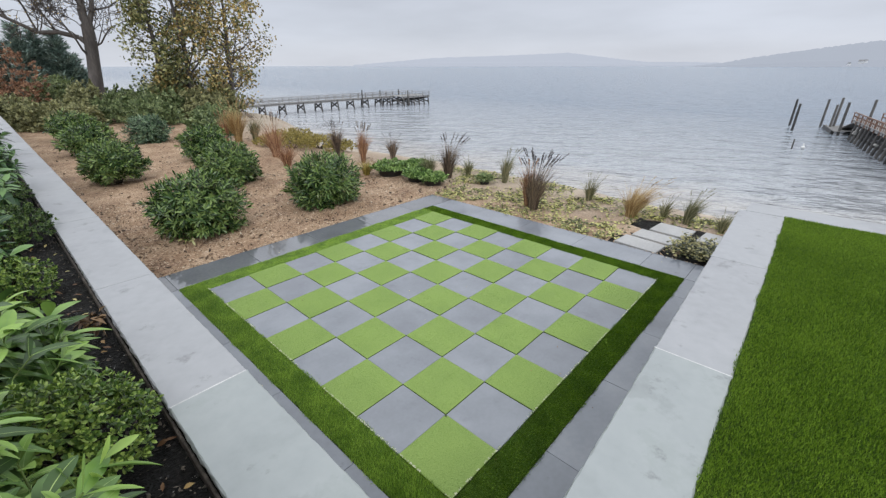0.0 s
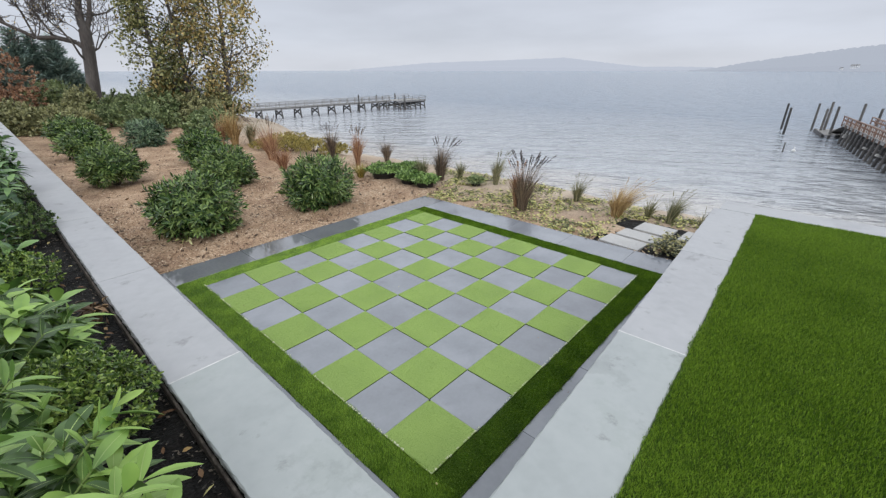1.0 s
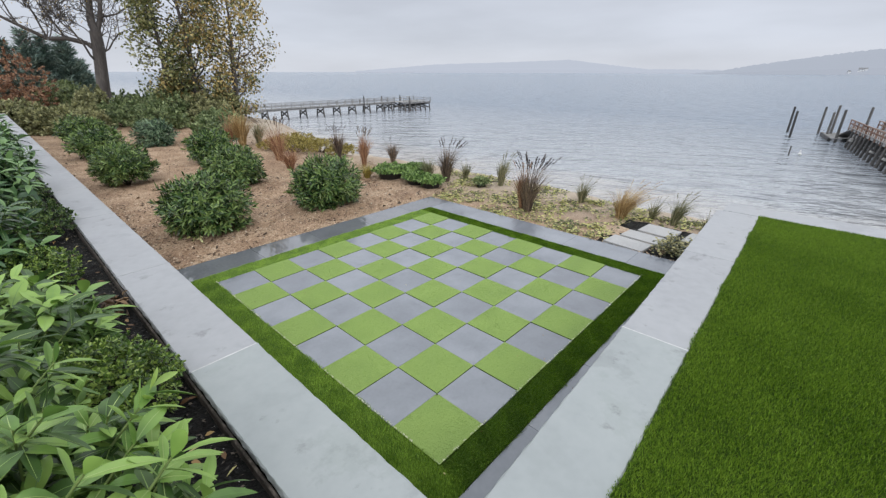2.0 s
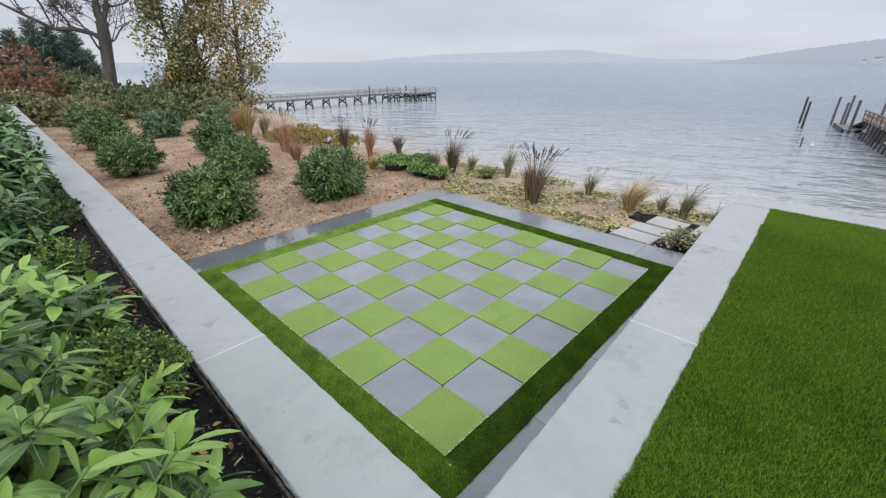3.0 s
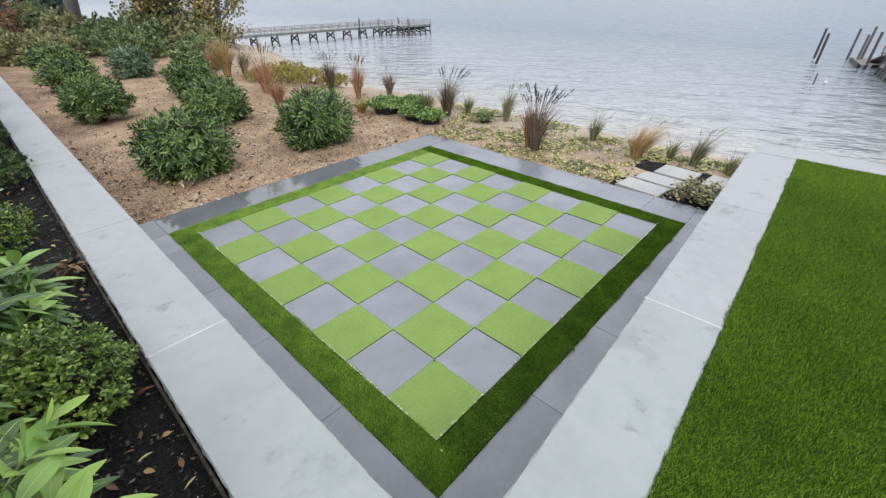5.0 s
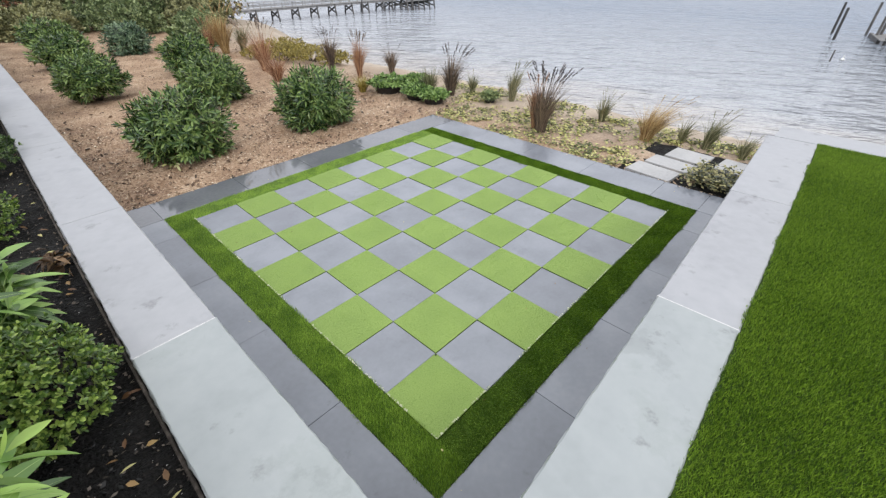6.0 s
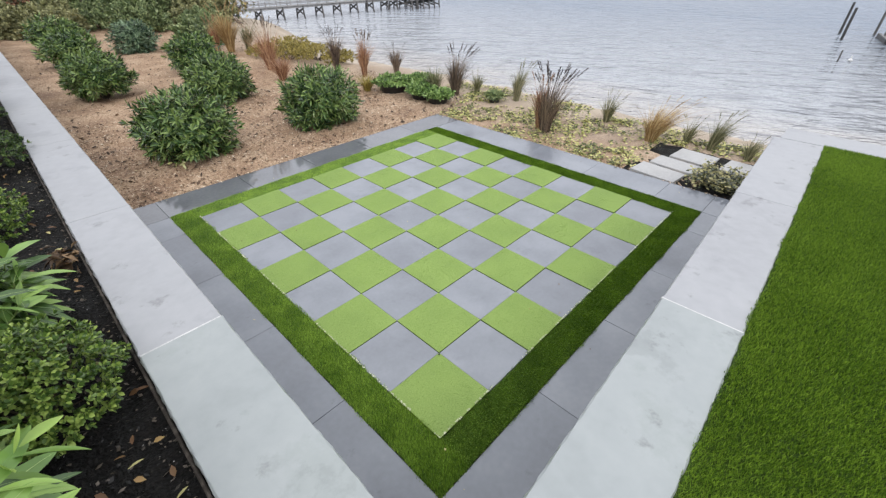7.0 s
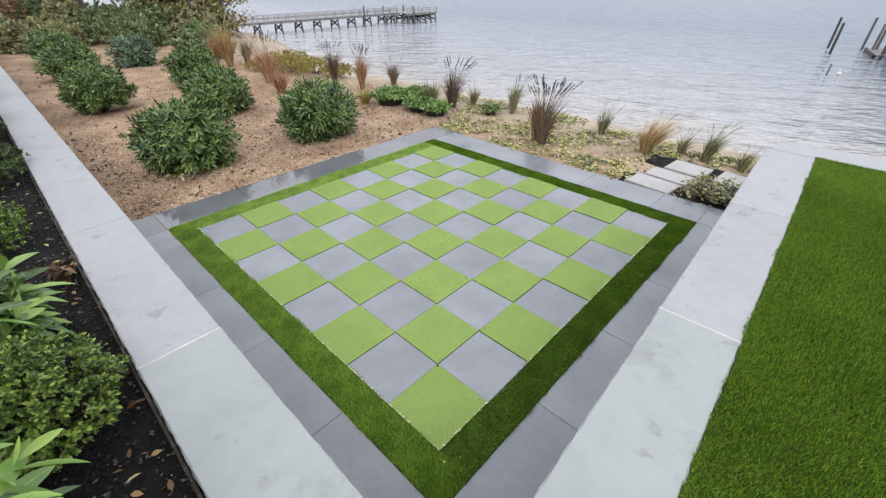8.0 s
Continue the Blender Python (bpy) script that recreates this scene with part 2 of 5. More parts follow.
M_TREE_OLIVE = leafy("olive_autumn_leaf", [(0.09, 0.115, 0.045), (0.195, 0.22, 0.085), (0.36, 0.345, 0.14)], (0.4, 0.6), 0.5, 0.8)
M_TREE_GOLD = leafy("gold_autumn_leaf", [(0.22, 0.17, 0.06), (0.44, 0.32, 0.11), (0.60, 0.45, 0.18)], (0.4, 0.6), 0.5, 0.8)
M_RUSSET = leafy("russet_leaf", [(0.20, 0.11, 0.07), (0.37, 0.205, 0.125), (0.52, 0.32, 0.20)], (0.5, 0.7))
M_SPRUCE = leafy("blue_green_needle", [(0.12, 0.18, 0.16), (0.21, 0.30, 0.265), (0.32, 0.42, 0.36)], (0.5, 0.7))
M_HEDGE = leafy("wild_green_leaf", [(0.10, 0.145, 0.06), (0.21, 0.28, 0.12), (0.36, 0.42, 0.20)], (0.4, 0.6))
M_HEDGE_OLIVE = leafy("olive_wild_leaf", [(0.17, 0.18, 0.085), (0.33, 0.34, 0.16), (0.48, 0.47, 0.25)], (0.5, 0.7))
M_DRY_LEAF = leafy("fallen_leaf", [(0.14, 0.07, 0.03), (0.36, 0.22, 0.08), (0.5, 0.46, 0.2)], (0.5, 0.7), rand=1.0)


def position_ramp(m, axis, lo, hi, noise_amount=0.0):
    n, l = m.node_tree.nodes, m.node_tree.links
    geo, sep, mr = n.new("ShaderNodeNewGeometry"), n.new("ShaderNodeSeparateXYZ"), n.new("ShaderNodeMapRange")
    l.new(geo.outputs["Position"], sep.inputs["Vector"])
    val = sep.outputs[axis]
    if noise_amount:
        t = n.new("ShaderNodeTexNoise")
        t.inputs["Scale"].default_value = 0.35
        l.new(geo.outputs["Position"], t.inputs["Vector"])
        ma = n.new("ShaderNodeMath")
        ma.operation = "MULTIPLY_ADD"
        l.new(t.outputs["Fac"], ma.inputs[0])
        ma.inputs[1].default_value = noise_amount
        l.new(val, ma.inputs[2])
        val = ma.outputs["Value"]
    mr.inputs["From Min"].default_value, mr.inputs["From Max"].default_value = lo, hi
    l.new(val, mr.inputs["Value"])
    return mr.outputs["Result"]


# bed soil turning to sand down the bank
M_GROUND = material("sandy_mulch", [(0.25, 0.15, 0.095), (0.48, 0.325, 0.21), (0.68, 0.52, 0.375)], 1.6, 34, (0.7, 0.95), 1.0, 0.035, fine_mix=0.5, span=(0.36, 0.64))
stain(M_GROUND, 3.2, 0.50, 0.66, (0.70, 0.64, 0.58))
stain(M_GROUND, 11.0, 0.54, 0.66, (0.62, 0.56, 0.52))
gn, gl = M_GROUND.node_tree.nodes, M_GROUND.node_tree.links
g_p = gn["Principled BSDF"]
g_old = g_p.inputs["Base Color"].links[0].from_socket
g_sand = gn.new("ShaderNodeValToRGB")
g_sand.color_ramp.elements[0].position, g_sand.color_ramp.elements[1].position = 0.3, 0.7
g_sand.color_ramp.elements[0].color, g_sand.color_ramp.elements[1].color = (0.42, 0.34, 0.26, 1), (0.60, 0.51, 0.41, 1)
g_tex = gn.new("ShaderNodeTexNoise")
g_tex.inputs["Scale"].default_value = 1.2
g_tex.inputs["Detail"].default_value = 6
gl.new(gn.new("ShaderNodeNewGeometry").outputs["Position"], g_tex.inputs["Vector"])
gl.new(g_tex.outputs["Fac"], g_sand.inputs["Fac"])
g_mix = gn.new("ShaderNodeMix")
g_mix.data_type = "RGBA"
gl.new(position_ramp(M_GROUND, "X", 5.6, 8.2, 1.6), g_mix.inputs["Factor"])
gl.new(g_old, g_mix.inputs["A"])
gl.new(g_sand.outputs["Color"], g_mix.inputs["B"])
gl.new(g_mix.outputs["Result"], g_p.inputs["Base Color"])

WATER = -3.8
M_WATER = bpy.data.materials.new("grey_bay_water")
M_WATER.use_nodes = True
an, al = M_WATER.node_tree.nodes, M_WATER.node_tree.links
a_p = an["Principled BSDF"]
a_p.inputs["Roughness"].default_value = 0.12
a_p.inputs["IOR"].default_value = 1.5
# Tan is sandy shallows; the paler near stops also stand in for reflected sky.
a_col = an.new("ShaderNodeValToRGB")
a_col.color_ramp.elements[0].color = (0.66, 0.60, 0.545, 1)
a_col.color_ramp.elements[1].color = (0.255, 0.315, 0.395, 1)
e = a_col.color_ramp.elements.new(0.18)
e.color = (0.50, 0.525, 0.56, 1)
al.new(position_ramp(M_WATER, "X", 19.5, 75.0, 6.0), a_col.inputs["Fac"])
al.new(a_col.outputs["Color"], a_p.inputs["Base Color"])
a_geo, a_map = an.new("ShaderNodeNewGeometry"), an.new("ShaderNodeMapping")
a_map.inputs["Scale"].default_value = (1.0, 0.45, 1.0)
a_turn = an.new("ShaderNodeMapping")
a_turn.inputs["Rotation"].default_value = (0, 0, radians(-28))
al.new(a_geo.outputs["Position"], a_turn.inputs["Vector"])
al.new(a_turn.outputs["Vector"], a_map.inputs["Vector"])
a_n1, a_n2 = an.new("ShaderNodeTexNoise"), an.new("ShaderNodeTexNoise")
for tex, s, d in ((a_n1, 2.3, 4), (a_n2, 0.6, 4)):
    tex.inputs["Scale"].default_value, tex.inputs["Detail"].default_value = s, d
    al.new(a_map.outputs["Vector"], tex.inputs["Vector"])
a_b1, a_b2 = an.new("ShaderNodeBump"), an.new("ShaderNodeBump")
a_b1.inputs["Strength"].default_value, a_b1.inputs["Distance"].default_value = 1.0, 0.42
a_b2.inputs["Strength"].default_value, a_b2.inputs["Distance"].default_value = 1.0, 2.4
al.new(a_n1.outputs["Fac"], a_b1.inputs["Height"])
al.new(a_n2.outputs["Fac"], a_b2.inputs["Height"])
al.new(a_b2.outputs["Normal"], a_b1.inputs["Normal"])
al.new(a_b1.outputs["Normal"], a_p.inputs["Normal"])


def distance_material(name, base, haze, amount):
    """A far shore; its mist is haze-coloured emission mixed into the surface."""
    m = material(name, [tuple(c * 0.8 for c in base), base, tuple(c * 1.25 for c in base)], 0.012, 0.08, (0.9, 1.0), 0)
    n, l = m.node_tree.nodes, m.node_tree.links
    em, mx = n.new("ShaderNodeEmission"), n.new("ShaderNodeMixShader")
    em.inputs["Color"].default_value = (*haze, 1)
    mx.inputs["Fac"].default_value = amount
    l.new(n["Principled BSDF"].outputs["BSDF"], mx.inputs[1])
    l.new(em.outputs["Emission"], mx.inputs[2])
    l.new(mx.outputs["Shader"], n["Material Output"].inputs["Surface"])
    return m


M_HILL_FAR = distance_material("haze_glow_hills", (0.085, 0.105, 0.12), (0.54, 0.585, 0.68), 0.88)
M_HILL_NEAR = distance_material("nearer_haze_glow_hills", (0.075, 0.095, 0.105), (0.51, 0.555, 0.65), 0.77)

# ---- mesh tools ----


def mesh_of(name, verts, faces, mat_, smooth=False):
    me = bpy.data.meshes.new(name)
    me.from_pydata([tuple(v) for v in verts], [], [tuple(f) for f in faces])
    me.materials.append(mat_)
    if smooth:
        me.shade_smooth()
    return me


def fast_mesh(name, verts, faces, mat_):
    """Large meshes from arrays; faces all of one size."""
    verts = np.asarray(verts, np.float32).reshape(-1, 3)
    faces = np.asarray(faces, np.int32)
    me = bpy.data.meshes.new(name)
    k = faces.shape[1]
    me.vertices.add(len(verts))
    me.vertices.foreach_set("co", verts.ravel())
    me.loops.add(faces.size)
    me.loops.foreach_set("vertex_index", faces.ravel())
    me.polygons.add(len(faces))
    me.polygons.foreach_set("loop_start", np.arange(0, faces.size, k, dtype=np.int32))
    me.update(calc_edges=True)
    me.materials.append(mat_)
    return me


def thing(name, m, label, category, group="", kind=""):
    ob = new(name)
    ob.empty_display_size = 0.1
    ob.matrix_world = m
    return tagged(ob, label, category, group, kind)


def child(name, me, parent, m=None, label=""):
    ob = new(name, me)
    ob.parent = parent
    if m is not None:
        ob.matrix_basis = m
    return tagged(ob, label)


def part(name, bm, mat_, parent, label="", m=None):
    me = bpy.data.meshes.new(name)
    bm.to_mesh(me)
    bm.free()
    me.materials.append(mat_)
    return child(name, me, parent, m, label)


def block(sx, sy, sz, c=0.004):
    """Verts and faces of a slab with chamfered upper edges; its top at z 0."""
    v = []
    for x, y, z in ((sx / 2, sy / 2, -sz), (sx / 2, sy / 2, -c), (sx / 2 - c, sy / 2 - c, 0)):
        v += [(-x, -y, z), (x, -y, z), (x, y, z), (-x, y, z)]
    f = [(3, 2, 1, 0), (8, 9, 10, 11)]
    for r in (0, 4):
        for i in range(4):
            j = (i + 1) % 4
            f.append((r + i, r + j, r + 4 + j, r + 4 + i))
    return v, f


def slab_mesh(name, sx, sy, sz, mat_, c=0.004):
    return mesh_of(name, *block(sx, sy, sz, c), mat_)


def beam(bm, a, b, w, h):
    """A square timber from a to b."""
    a, b = Vector(a), Vector(b)
    d = b - a
    m = Matrix.Translation((a + b) / 2) @ d.to_track_quat("X", "Z").to_matrix().to_4x4() @ Matrix.Diagonal((d.length, w, h, 1))
    bmesh.ops.create_cube(bm, size=1, matrix=m)


def pole(bm, a, b, r0, r1, sides=8):
    a, b = Vector(a), Vector(b)
    d = b - a
    m = Matrix.Translation((a + b) / 2) @ d.to_track_quat("Z", "Y").to_matrix().to_4x4()
    bmesh.ops.create_cone(bm, cap_ends=True, segments=sides, radius1=r0, radius2=r1, depth=d.length, matrix=m)


def unit(a):
    return a / np.maximum(np.linalg.norm(a, axis=-1, keepdims=True), 1e-9)


def tubes(segs, sides=6, thin=0.0):
    """Tapered branch pieces (a, b, ra, rb) as one shell each."""
    s = np.array([(*a, *b, ra, rb) for a, b, ra, rb in segs], float)
    a, b, ra, rb = s[:, :3], s[:, 3:6], np.maximum(s[:, 6], thin), np.maximum(s[:, 7], thin)
    d = unit(b - a)
    ref = np.where(np.abs(d[:, 2:3]) > 0.9, np.array([[1.0, 0, 0]]), np.array([[0, 0, 1.0]]))
    u = unit(np.cross(d, ref))
    w = np.cross(d, u)
    ang = np.linspace(0, 2 * np.pi, sides, endpoint=False)
    ring = u[:, None] * np.cos(ang)[None, :, None] + w[:, None] * np.sin(ang)[None, :, None]
    v = np.concatenate([a[:, None] + ring * ra[:, None, None], b[:, None] + ring * rb[:, None, None]], 1)
    i = np.arange(sides)
    j = (i + 1) % sides
    quad = np.stack([i, j, j + sides, i + sides], 1)
    faces = (quad[None] + (np.arange(len(s)) * 2 * sides)[:, None, None]).reshape(-1, 4)
    return v.reshape(-1, 3), faces


def leaves(P, D, N, L, W, rows=((0, 0.12), (0.3, 0.9), (0.62, 0.85), (1, 0.06)), fold=0.25, droop=0.2):
    """Leaf blades: each with a midrib, two halves folded up and a drooping tip."""
    P, D, N = (np.asarray(q, float) for q in (P, D, N))
    n = len(P)
    L, W = np.broadcast_to(L, n), np.broadcast_to(W, n)
    D = unit(D)
    S = unit(np.cross(D, N))
    N = np.cross(S, D)
    vs = []
    for t, w in rows:
        c = P + D * (L * t)[:, None] + np.array([0, 0, -1.0]) * (droop * t * t * L)[:, None]
        side = S * (W * w / 2)[:, None]
        up = N * (W * w / 2 * fold)[:, None]
        vs += [c + side + up, c, c - side + up]
    v = np.stack(vs, 1)
    k = len(rows)
    q = []
    for r in range(k - 1):
        o = 3 * r
        q += [(o, o + 1, o + 4, o + 3), (o + 1, o + 2, o + 5, o + 4)]
    faces = (np.array(q)[None] + (np.arange(n) * 3 * k)[:, None, None]).reshape(-1, 4)
    return v.reshape(-1, 3), faces


def diamonds(P, D, N, L, W, fold=0.0):
    """Small leaves as one folded four-sided blade."""
    n = len(P)
    L, W = np.broadcast_to(L, n), np.broadcast_to(W, n)
    D = unit(D)
    S = unit(np.cross(D, N))
    N = np.cross(S, D)
    mid = P + D * (L * 0.45)[:, None] + N * (W * fold)[:, None]
    v = np.stack([P, mid + S * (W / 2)[:, None], P + D * L[:, None], mid - S * (W / 2)[:, None]], 1)
    return v.reshape(-1, 3), np.arange(n * 4).reshape(-1, 4)


def sphere_points(r, n, low=-0.35):
    z = r.uniform(low, 1, n)
    a = r.uniform(0, 2 * np.pi, n)
    h = np.sqrt(1 - z * z)
    return np.stack([h * np.cos(a), h * np.sin(a), z], 1)


def lumps(d, seed, amount, freq=2.2):
    return np.array([1 + amount * noise.noise(Vector(q) * freq + Vector((seed * 7.3, seed * 3.1, 0))) for q in d])


def whorls(r, tips, axes, k, length, width, spread=0.9, **kw):
    """Sprigs of k leaves round each shoot tip."""
    n = len(tips)
    axes = unit(axes)
    ref = np.where(np.abs(axes[:, 2:3]) > 0.9, np.array([[1.0, 0, 0]]), np.array([[0, 0, 1.0]]))
    u = unit(np.cross(axes, ref))
    w = np.cross(axes, u)
    a = r.uniform(0, 2 * np.pi, (n, 1)) + np.arange(k)[None] * 2.4 + r.normal(0, 0.2, (n, k))
    back = np.linspace(0, 1, k)[None] * r.uniform(0.8, 1.2, (n, k))
    sp = spread * (0.35 + 0.75 * back)
    out = u[:, None] * np.cos(a)[..., None] + w[:, None] * np.sin(a)[..., None]
    D = unit(axes[:, None] * np.cos(sp)[..., None] + out * np.sin(sp)[..., None])
    P = tips[:, None] - axes[:, None] * (back * length * 0.9)[..., None]
    N = axes[:, None] - D * (axes[:, None] * D).sum(-1, keepdims=True)
    ln = length * r.uniform(0.7, 1.15, (n, k))
    return P.reshape(-1, 3), D.reshape(-1, 3), unit(N.reshape(-1, 3) + 1e-4), ln.ravel(), (ln * width / length).ravel()


# ---- ground, water, far shore ----


def crest(y):
    return np.interp(y, [-40, 0, 4, 7, 11, 13, 17, 23, 32, 60, 120, 400, 4200], [6.6, 6.8, 7.1, 7.2, 6.3, 6.0, 7.2, 9.6, 9.4, -5.0, -40, -280, -3500])


def shore(y):
    return np.maximum(20 - 0.0085 * np.maximum(0, y - 18) ** 2, crest(y) + 6.5)


def ground_z(x, y):
    c, s = crest(y), shore(y)
    foot = np.minimum(c + 6.0, s - 3.0)
    t = np.clip((x - c) / (foot - c), 0, 1)
    z = -0.03 - (WATER * -1 - 0.75) * (t * t * (3 - 2 * t))
    z = z - 0.72 * np.clip((x - foot) / (s - foot), 0, 1)
    z = z - np.clip((x - s) * 0.05, 0, 3.0)
    return z


def build_ground():
    xs = np.concatenate([[-900, -300, -120, -60, -30, -15, -8, -4], np.arange(-1.5, 21, 0.16), np.arange(21, 40, 1.2), [45, 60, 100, 200, 500, 1500, 4200]])
    ys = np.concatenate([[-4200, -1200, -300, -120, -60, -30, -15], np.arange(-8, 14, 0.16), np.arange(14, 30, 0.4), np.arange(30, 80, 2.0), [90, 110, 140, 200, 400, 1200, 4200]])
    X, Y = np.meshgrid(xs, ys, indexing="ij")
    Z = ground_z(X, Y)
    on_bed = (Z > -0.3) & ((X > 4.86) | (Y > 4.9))
    rough = np.array([noise.noise(Vector((a * 2.2, b * 2.2, 0))) * 0.035 + noise.noise(Vector((a * 0.6, b * 0.6, 5))) * 0.06 for a, b in zip(X.ravel(), Y.ravel())]).reshape(X.shape)
    edge = np.clip(np.maximum(X - 4.85, Y - 4.85) / 0.8, 0, 1)
    Z = Z + np.where(on_bed, rough * edge, 0) + np.where(Z <= -0.3, rough * 0.5, 0)
    n, m = X.shape
    idx = np.arange(n * m).reshape(n, m)
    f = np.stack([idx[:-1, :-1], idx[1:, :-1], idx[1:, 1:], idx[:-1, 1:]], -1).reshape(-1, 4)
    me = fast_mesh("ground", np.stack([X, Y, Z], -1), f, M_GROUND)
    me.shade_smooth()
    return tagged(new("ground", me), "tan bark mulch bed sloping down to pale sand", "ground", kind="structure")


build_ground()

wx = np.concatenate([np.arange(12, 60, 4.0), [70, 100, 200, 500, 1500, 4500]])
wy = np.concatenate([[-4500, -1200, -300, -80], np.arange(-40, 100, 8.0), [140, 300, 1200, 4500]])
wx = np.concatenate([[-1500, -300, -60], wx])
X, Y = np.meshgrid(wx, wy, indexing="ij")
idx = np.arange(X.size).reshape(X.shape)
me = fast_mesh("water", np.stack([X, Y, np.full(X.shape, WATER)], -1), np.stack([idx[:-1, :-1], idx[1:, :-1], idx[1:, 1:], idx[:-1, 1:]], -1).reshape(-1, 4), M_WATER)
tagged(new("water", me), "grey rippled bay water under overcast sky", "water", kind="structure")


def ridge(name, heads, mat_, label, depth, seed):
    """A wooded far shore along (x, y, height) heads, with an uneven top."""
    pts = []
    heads = [Vector(h) for h in heads]
    for a, b in zip(heads, heads[1:]):
        for i in range(24):
            pts.append(a.lerp(b, i / 24))
    pts.append(heads[-1])
    v, f = [], []
    for i, p in enumerate(pts):
        away = Vector((p.x, p.y, 0)).normalized()
        top = p.z + 3.0 * noise.noise(Vector((i * 0.35, seed, 0))) + 0.4 * noise.noise(Vector((i * 1.7, seed, 3)))
        for k, (back, h) in enumerate(((0, WATER - 2), (0, WATER + max(top - WATER, 1.5) * 0.25), (depth * 0.35, max(top, WATER + 1) * 0.8), (depth * 0.6, max(top, WATER + 1)), (depth * 1.6, WATER - 2))):
            q = Vector((p.x, p.y, 0)) + away * back
            v.append((q.x, q.y, h + (noise.noise(Vector((i * 0.4, k * 2.0, seed))) * 1.2 if 0 < k < 4 else 0)))
    for i in range(len(pts) - 1):
        for k in range(4):
            o = i * 5 + k
            f.append((o, o + 5, o + 6, o + 1))
    return tagged(new(name, mesh_of(name, v, f, mat_)), label, "hills", kind="structure")


ridge("backdrop_far_hills", [(1474, 2017, 4), (1665, 1862, 24), (1799, 1733, 40), (2071, 1397, 53), (2222, 1142, 64), (2296, 985, 42), (2338, 881, 28), (2374, 778, 16), (2417, 633, 16), (2450, 420, 10), (2480, 100, 8)], M_HILL_FAR, "low wooded hills across the bay, mist mixed in as glow", 160, 1)
ridge("backdrop_near_hills", [(1745, 430, -2), (1766, 341, 8), (1779, 265, 24), (1791, 164, 40), (1797, 85, 52), (1798, 23, 61), (1798, -54, 70), (1790, -260, 82), (1740, -600, 70)], M_HILL_NEAR, "nearer wooded headland greyed by mist mixed in as glow", 140, 2)


def far_house(p, s, turn):
    h = thing("house", Matrix.Translation(p) @ pose(0, 0, 0, 0, 0, turn), "tiny white house on the misty far shore", "house", "far shore houses")
    bm = bmesh.new()
    bmesh.ops.create_cube(bm, size=1, matrix=Matrix.Translation((0, 0, s * 0.3)) @ Matrix.Diagonal((s, s * 0.7, s * 0.6, 1)))
    part("wall", bm, M_WHITE, h)
    w, d, e_, t = s * 0.55, s * 0.4, s * 0.6, s * 0.95
    child("roof", mesh_of("roof", [(-w, -d, e_), (w, -d, e_), (w, d, e_), (-w, d, e_), (-w, 0, t), (w, 0, t)], [(0, 1, 5, 4), (2, 3, 4, 5), (0, 4, 3), (1, 2, 5), (3, 2, 1, 0)], M_ROOF), h)


for p, s, turn in (((1768, 19, 0), 9, 20), ((1766, -6, 4), 12, 70), ((1768, -14, 7), 9, 100)):
    far_house(p, s, turn)

# ---- retaining walls with coping ----
COP_L, COP_R = 0.962, 0.955
LEFT_IN, LEFT_OUT = -0.70, -1.095
RIGHT_IN, RIGHT_OUT = -0.669, -1.083
SKEW = 0.0275


def box_object(name, lo, hi, mat_, label, category, kind="structure"):
    lo, hi = Vector(lo), Vector(hi)
    me = slab_mesh(name, hi.x - lo.x, hi.y - lo.y, hi.z - lo.z, mat_, 0.006)
    ob = new(name, me)
    ob.location = ((lo.x + hi.x) / 2, (lo.y + hi.y) / 2, hi.z)
    return tagged(ob, label, category, kind=kind)


wall_w = box_object("wall_west", (-1.06, -1.05, -0.4), (-0.735, 24, COP_L - 0.05), M_WALL, "damp block retaining wall under pale stone coping", "wall")
wall_s = box_object("wall_south", (-0.73, -1.03, -0.4), (4.47, -0.71, COP_R - 0.05), M_WALL, "damp block retaining wall under pale stone coping", "wall")
wall_s.rotation_euler.z = math.atan(SKEW)
wall_e = box_object("wall_east", (4.50, -9.0, -4.0), (4.88, -0.64, COP_R - 0.05), M_WALL, "damp block retaining wall facing the shore", "wall")


def rough_slab(r, sx, sy, sz, mat_):
    """A sawn slab with hand-chipped long edges; its top at z 0."""
    ring = []
    nx, ny = max(2, int(sx / 0.035)), max(2, int(sy / 0.035))
    for i in range(nx):
        ring.append((-sx / 2 + sx * i / nx, -sy / 2, 0, -1))
    for i in range(ny):
        ring.append((sx / 2, -sy / 2 + sy * i / ny, 1, 0))
    for i in range(nx):
        ring.append((sx / 2 - sx * i / nx, sy / 2, 0, 1))
    for i in range(ny):
        ring.append((-sx / 2, sy / 2 - sy * i / ny, -1, 0))
    v, f = [], []
    n = len(ring)
    long_x = sx > sy
    for z, depth, amp in ((-sz, 0.006, 0.004), (-sz * 0.55, 0.0, 0.004), (-0.006, 0.004, 0.003), (0.0, 0.009, 0.003)):
        for x, y, ox, oy in ring:
            k = (depth + r.uniform(-amp, amp)) if (oy if long_x else ox) else 0.0
            v.append((x - ox * k, y - oy * k, z))
    for q in range(3):
        for i in range(n):
            j = (i + 1) % n
            f.append((q * n + i, q * n + j, (q + 1) * n + j, (q + 1) * n + i))
    f += [tuple(range(3 * n, 4 * n)), tuple(range(n - 1, -1, -1))]
    return mesh_of("coping_slab", v, f, mat_)


def lawn_edge(x):
    """Line along which the upper lawn meets the coping."""
    return RIGHT_OUT + SKEW * (x - 1.87)


